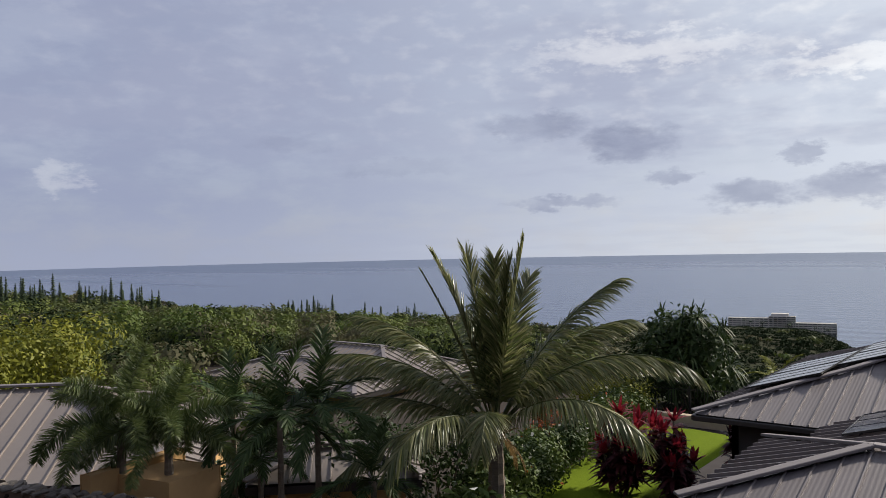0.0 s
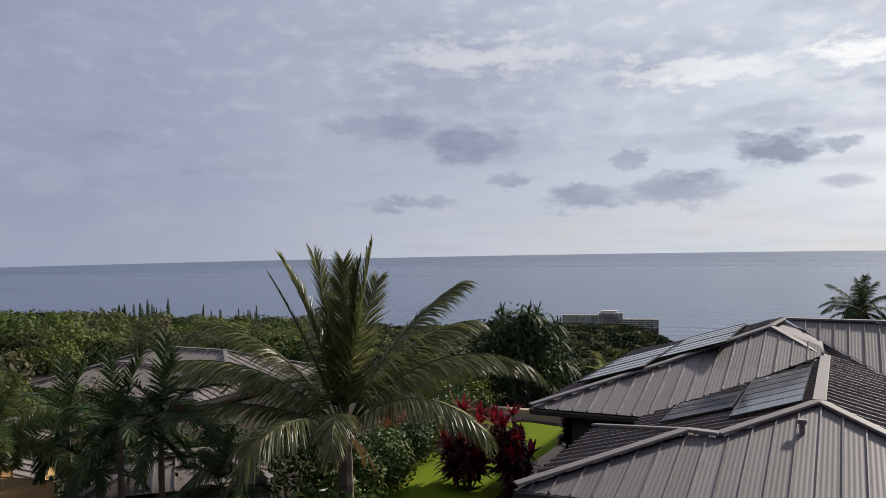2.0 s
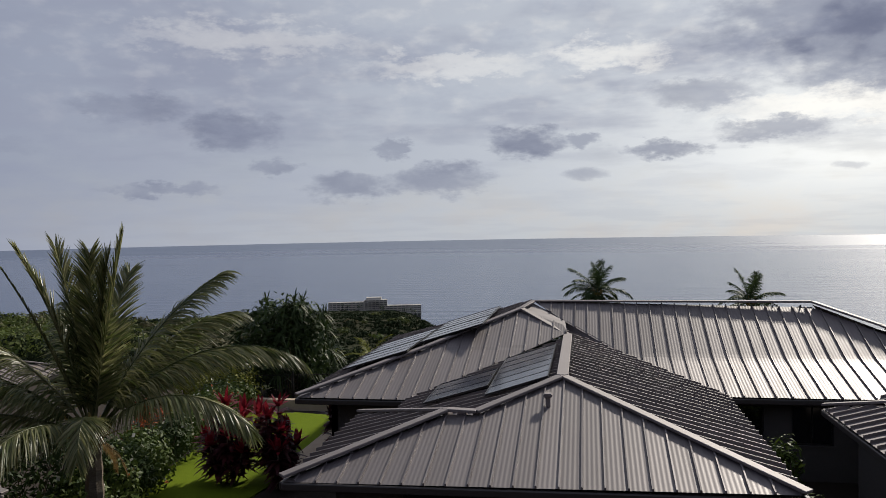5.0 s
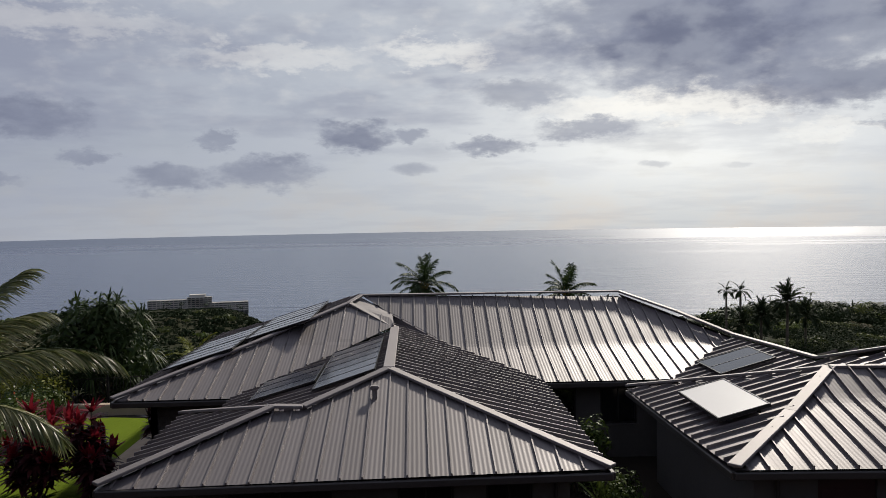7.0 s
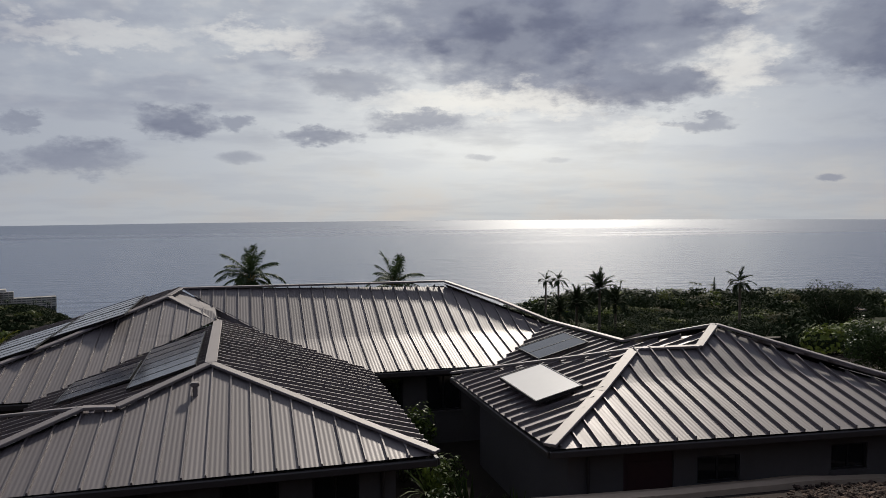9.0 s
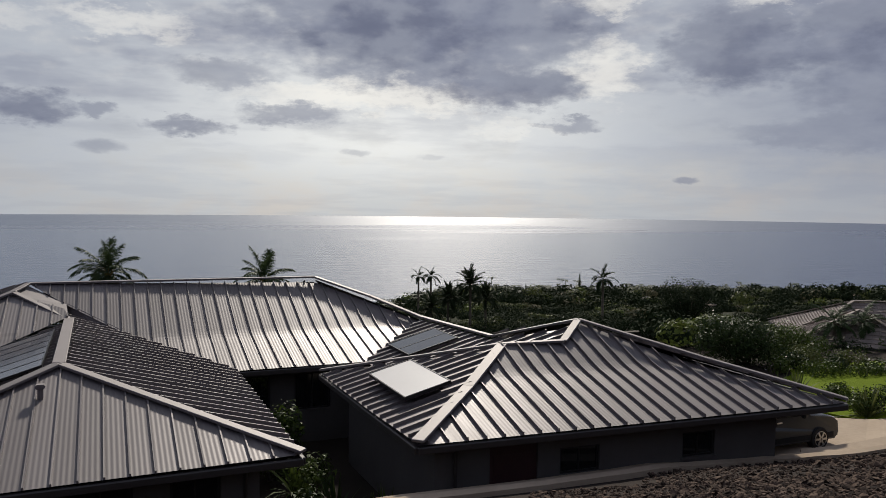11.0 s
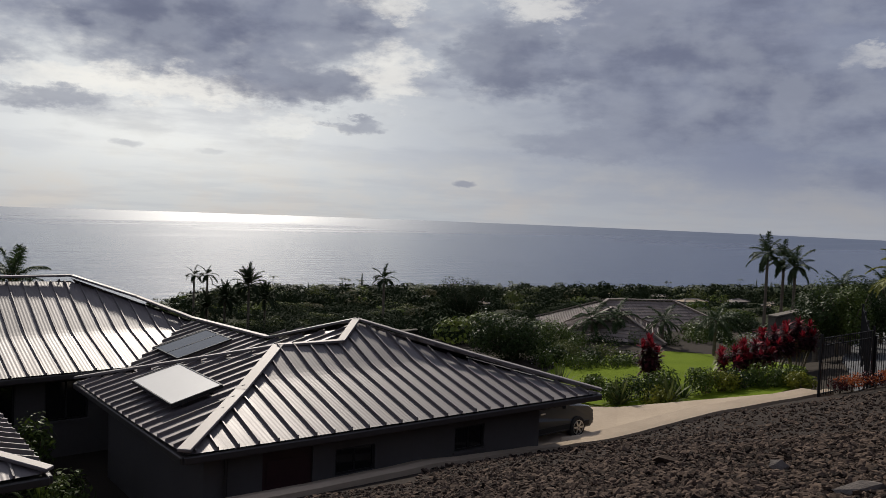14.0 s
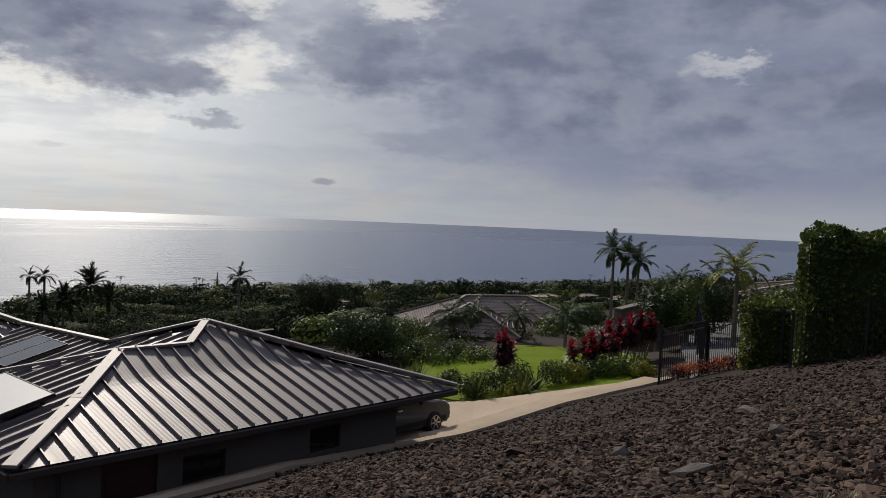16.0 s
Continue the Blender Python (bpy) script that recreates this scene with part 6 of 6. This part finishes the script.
hip_house("tiled_house", "long low house under a grey-brown tile hip roof", (40.0, 28.6), -52, 6.4, 6.4, -7.75, 0.5, M_WALL, M_TILE, -11.0, 0.33, "tiled houses", True)
hip_house("tiled_house", "wide tiled roof rising behind the first", (51.6, 29.6), -32, 13.5, 8.6, -8.45, 0.46, M_WALL, M_TILE, -11.5, 0.33, "tiled houses", True)
hip_house("green_roofed_house", "low house under a weathered shingle roof behind the hedge", (47.1, 8.7), -75, 9, 8, -4.1, 0.2, M_WALL, M_TILE, -7.6, 0.4, "", True, windows=False)
for k, (az, d, L) in enumerate(((56.5, 210, 22), (59.2, 240, 24), (54.2, 290, 20), (50.4, 320, 18), (47.0, 380, 22), (44.2, 330, 20), (61.2, 180, 18), (40.8, 420, 26), (37.5, 350, 20), (33.5, 450, 22), (52.0, 430, 26), (45.4, 240, 14), (41.6, 190, 12))):
    x, y, z = at_az(az, d)
    L *= 0.36
    z -= 1.2
    hip_house("far_house", "distant low pale house among trees", (x + L / 2, y), rng_s.uniform(-20, 20), L, L * 0.5, z + 2.6, 0.25, M_WHITEWALL, M_CONC if k % 3 == 0 else M_TILE, z - 3, 4.0, "distant houses", windows=False)


# ---- hotel on the headland ----
def hotel(at, turn):
    ob = thing("hotel", "white terraced seaside hotel with rows of balconies on the headland", "hotel", at)
    ob.rotation_euler = (0, 0, radians(turn))
    for x0, x1, floors, bend in ((-46, 8, 6, 12), (6, 52, 4, -6), (-8, 16, 7, 0)):
        deep = 14 if floors != 7 else 10
        bm = bmesh.new()
        n = 1
        for k in range(n):
            a, b = x0 + (x1 - x0) * k / n, x0 + (x1 - x0) * (k + 1) / n
            yb = bend * ((k + 0.5) / n - 0.5) ** 2 * 4
            box(bm, (a, 2.2 + yb, -8), (b, deep + yb, floors * 2.1))
        part("wall", bm, material("hotel_recess", (0.16, 0.15, 0.14), 0.8, 0, (0.10, 0.10, 0.10), 0.1, 0.5), ob)
        for f in range(floors + 1):
            bm = bmesh.new()
            for k in range(n):
                a, b = x0 + (x1 - x0) * k / n, x0 + (x1 - x0) * (k + 1) / n
                yb = bend * ((k + 0.5) / n - 0.5) ** 2 * 4
                box(bm, (a, yb + 0.5 * f * 0.4, f * 2.1 - 0.25), (b, 4 + yb, f * 2.1 + (0.85 if f < floors else 0.4)))
            part("balcony", bm, M_WHITEWALL, ob)
        m = int((x1 - x0) / 4)
        for k in range(m + 1):
            x = x0 + (x1 - x0) * k / m
            part("fin", box(bmesh.new(), (x - 0.3, 0.2, -2), (x + 0.3, 6, floors * 2.1)), M_WHITEWALL, ob)
    part("penthouse", box(bmesh.new(), (-6, 4, 15.0), (10, 12, 17.4)), M_WHITEWALL, ob)
    return ob


hx, hy, _ = at_az(-15.4, 850)
hotel((hx, hy, -94.0), 13)

# ---- woods down to the shore ----
rng_w = np.random.default_rng(91)
kinds = {"olive": [], "dusty": [], "deep": [], "mid": []}
for k in range(9000):
    az = rng_w.uniform(-74, 80)
    d = 46 + 900 * rng_w.uniform(0, 1) ** 1.7
    x, y = d * math.sin(radians(az)), d * math.cos(radians(az))
    if y < 18 or (-11 < az < 16 and d < 70) or (x > 24 and d < 75 and az > 42) or (x > 24 and az > 60 and y < 60):
        continue
    if -45 < x < -25 and 25 < y < 43:
        continue
    if (az > 41 and d < 200 and k % 5 > 1) or (18 < az <= 41 and d < 115 and k % 10 > 2):
        continue
    z = ground_z(x, y)
    if z < SEA + 2 or (-22 < az < -9 and 640 < d):
        continue
    r = rng_w.uniform(1.3, 2.9) * (1 + d / 420)
    h = r * rng_w.uniform(1.2, 2.0) * (0.75 if d > 200 else 0.9)
    if x > 12 and d < 230:
        h, r = h * 0.45, r * 0.85
    if -34 < az < 12:
        h *= 0.6
    if az < -34 and d < 200:
        h *= 0.8
    q = rng_w.uniform()
    left = az < -25
    kind = ("olive" if q < 0.3 else "mid" if q < 0.62 else "dusty" if q < 0.78 else "deep") if left else ("deep" if q < 0.82 else "olive" if q < 0.92 else "mid" if q < 0.97 else "dusty")
    kinds[kind].append((x, y, z - 0.4, r, h))
for k in range(9000):
    az, d = rng_w.uniform(-36, -7), 180 + 700 * rng_w.uniform(0, 1) ** 0.8
    x, y, z = at_az(az, d)
    if z > SEA + 1.0 and d < 845:
        r = rng_w.uniform(1.8, 3.4)
        kinds["deep"].append((x, y, z - 1.0, r, r * rng_w.uniform(0.6, 0.9) * (0.75 if d > 640 else 1)))
for k in range(170):      # bushes between the neighbours' roofs and the hillside
    az, d = rng_w.uniform(-70, -47), rng_w.uniform(27, 47)
    x, y, z = at_az(az, d)
    if not (-45 < x < -25 and 25 < y < 43) and y > kerb_at(max(x, -39))[0] + 1.5 and d > 30 + 0.6 * (az + 60):
        r = rng_w.uniform(0.9, 1.8)
        kinds[("mid", "olive", "mid", "dusty")[k % 4]].append((x, y, z - 0.2, r, r * rng_w.uniform(1.2, 1.7)))
for kind, mt, label in (("olive", L_SCRUB, "olive-green dry scrub and trees on the hillside"), ("dusty", L_DUSTY, "dusty brown-green scrub on the hillside"), ("deep", L_FAR, "woodland on the slope to the sea, leaf colour darkened as if backlit"), ("mid", L_HILL, "fresh green trees on the hillside")):
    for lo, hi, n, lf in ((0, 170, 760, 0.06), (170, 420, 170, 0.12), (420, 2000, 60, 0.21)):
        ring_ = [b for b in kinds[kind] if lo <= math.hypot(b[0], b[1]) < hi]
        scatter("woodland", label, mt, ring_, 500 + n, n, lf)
# conifers on the ridge
pc, pf, base = [], [], 0
for k in range(84):
    az = rng_w.choice((rng_w.uniform(-67, -63.5), rng_w.uniform(-62.5, -57.5), rng_w.uniform(-49.5, -45.5), rng_w.uniform(-49, -38)))
    d = rng_w.uniform(330, 520)
    x, y, z = at_az(az, d)
    c, f = pine_mesh(rng_w, rng_w.uniform(11, 19), L_PINE)
    pc.append(c + np.array((x, y, z)))
    pf.append(f + base)
    base += len(c)
tagged(piece("conifers", arrays_mesh("conifers", np.concatenate(pc), np.concatenate(pf), L_PINE)), "row of slim dark conifers along the ridge", "trees", kind="stuff")
# palms and trees along the shore
pc, pf, base = [], [], 0
for k in range(900):
    az = rng_w.uniform(14, 74) if k > 40 else rng_w.uniform(-28, -10)
    d = rng_w.uniform(420, 700) if az > 0 else rng_w.uniform(820, 870)
    x, y, z = at_az(az, d)
    h = rng_w.uniform(3, 7.5) * (1.6 if k % 16 == 0 else 1) if az > 0 else rng_w.uniform(4, 8)
    if z < SEA:
        continue
    if k % 9 == 0 and az > 0:
        c, f = pine_mesh(rng_w, h * 1.2, L_PINE)
    else:
        co, fa = [(-0.25, 0, 0), (0.25, 0, 0), (0.15, 0, h), (-0.15, 0, h)], [(0, 1, 2, 3)]
        for j in range(9):
            a = rng_w.uniform(0, 6.283)
            L, i = rng_w.uniform(2.4, 3.8), len(co)
            cx, cy = math.cos(a), math.sin(a)
            co += [(0, 0, h), (cx * L * 0.55 - cy * 0.5, cy * L * 0.55 + cx * 0.5, h + 0.7), (cx * L, cy * L, h - 0.9 * rng_w.uniform(0, 1.6)), (cx * L * 0.55 + cy * 0.5, cy * L * 0.55 - cx * 0.5, h + 0.5)]
            fa.append((i, i + 1, i + 2, i + 3))
        c, f = np.array(co), np.array(fa)
    pc.append(c + np.array((x, y, z)))
    pf.append(f + base)
    base += len(c)
tagged(piece("shore_trees", arrays_mesh("shore_trees", np.concatenate(pc), np.concatenate(pf), L_PINE)), "dark palms and trees along the far shore", "trees", kind="stuff")
tree("golden_tree", "wide sunlit yellow-green tree on the hillside", at_az(-65.5, 44, -9.0), 6.4, 4.8, L_YELLOW, 600, 7000, 0.26, 0.2, 15)
tree("golden_tree", "wide sunlit yellow-green tree on the hillside", at_az(-69.5, 40, -8.5), 5.0, 3.6, L_YELLOW, 601, 4500, 0.26, 0.2, 13)

# ---- loose stones on the bank ----
ico_v, ico_f = [], []
g = (1 + 5 ** 0.5) / 2
for a, b, c in ((-1, g, 0), (1, g, 0), (-1, -g, 0), (1, -g, 0), (0, -1, g), (0, 1, g), (0, -1, -g), (0, 1, -g), (g, 0, -1), (g, 0, 1), (-g, 0, -1), (-g, 0, 1)):
    ico_v.append((a / 1.9, b / 1.9, c / 1.9))
ico_v = np.array(ico_v)
ico_f = np.array([(0, 11, 5), (0, 5, 1), (0, 1, 7), (0, 7, 10), (0, 10, 11), (1, 5, 9), (5, 11, 4), (11, 10, 2), (10, 7, 6), (7, 1, 8), (3, 9, 4), (3, 4, 2), (3, 2, 6), (3, 6, 8), (3, 8, 9), (4, 9, 5), (2, 4, 11), (6, 2, 10), (8, 6, 7), (9, 8, 1)])
pv, pf, nb = [], [], 0
for k in range(80000):
    if k < 42000:
        az, d = rng_w.uniform(38, 86), 5 + 24 * rng_w.uniform(0, 1) ** 1.3
    else:
        az, d = rng_w.uniform(30, 86), 5 + 12 * rng_w.uniform(0, 1)
    x, y = d * math.sin(radians(az)), d * math.cos(radians(az))
    if x > 27 or x < 5 or y > kerb_at(x)[0] - 0.1:
        continue
    s = 0.012 + 0.06 * rng_w.uniform(0, 1) ** 3.2
    v = ico_v * rng_w.uniform(0.45, 1.3, (12, 1)) * s * rng_w.uniform(0.6, 1.4, 3) * (1, 1, 0.65)
    v[:, :2] = v[:, :2] @ np.array(((math.cos(k), math.sin(k)), (-math.sin(k), math.cos(k))))
    v[:, 2] += rng_w.uniform(-0.5, 0.5) * v[:, 0]
    pv.append(v + (x, y, gravel_z(x, y) + s * 0.3))
    pf.append(ico_f + nb)
    nb += 12
tagged(piece("gravel", arrays_mesh("gravel", np.concatenate(pv), np.concatenate(pf), M_ROCK, True)), "loose dark lava gravel covering the bank", "gravel", kind="stuff")
for k in range(280):
    az, d = rng_w.uniform(45, 84), 5.5 + 17 * rng_w.uniform(0, 1)
    x, y = d * math.sin(radians(az)), d * math.cos(radians(az))
    if x > 26 or y > kerb_at(x)[0] - 0.15:
        continue
    s = rng_w.uniform(0.07, 0.15) * (2.2 if k % 19 == 0 else 1)
    piece("stone", ROCKS[k % 6], ground, pose(x, y, gravel_z(x, y) + s * 0.12, rng_w.uniform(-25, 25), rng_w.uniform(-25, 25), rng_w.uniform(0, 360)) @ Matrix.Diagonal((s, s * 0.8, s * 0.7, 1)))

L_STRAW = leafy("bleached_straw", (0.30, 0.26, 0.19), (0.2, 0.17, 0.12), 0.8, 0.1)
# a flat pale slab of rock and dry grass tufts on the bank
pale = material("pale_rock", (0.17, 0.145, 0.127), 0.95, 0, (0.09, 0.078, 0.07), 3.0, 0.5, 0.6, 20, spec=0.1)
for az, d, sx, sy in ((66.6, 10.2, 0.6, 0.35), (71.5, 12.5, 0.4, 0.25), (62.0, 12.5, 0.3, 0.25), (70.0, 16.0, 0.5, 0.35), (55.0, 14.5, 0.6, 0.5)):
    x, y, _ = at_az(az, d, 0)
    me = rock_mesh(rng_s, 0.45)
    me.materials.clear()
    me.materials.append(pale if az > 60 else M_ROCK)
    piece("stone", me, ground, pose(x, y, gravel_z(x, y) + 0.06, 8, 12, 40 * az) @ Matrix.Diagonal((sx, sy, 0.4, 1)))
for k in range(26):
    az, d = rng_w.uniform(67, 76), rng_w.uniform(6.4, 8.0)
    x, y, _ = at_az(az, d, 0)
    spiky("dry_grass", "tuft of bleached dry grass among the gravel", (x, y, gravel_z(x, y)), 26, 0.16, 0.005, 10, 80, L_STRAW, 700 + k, "dry grass tufts", 0.6)
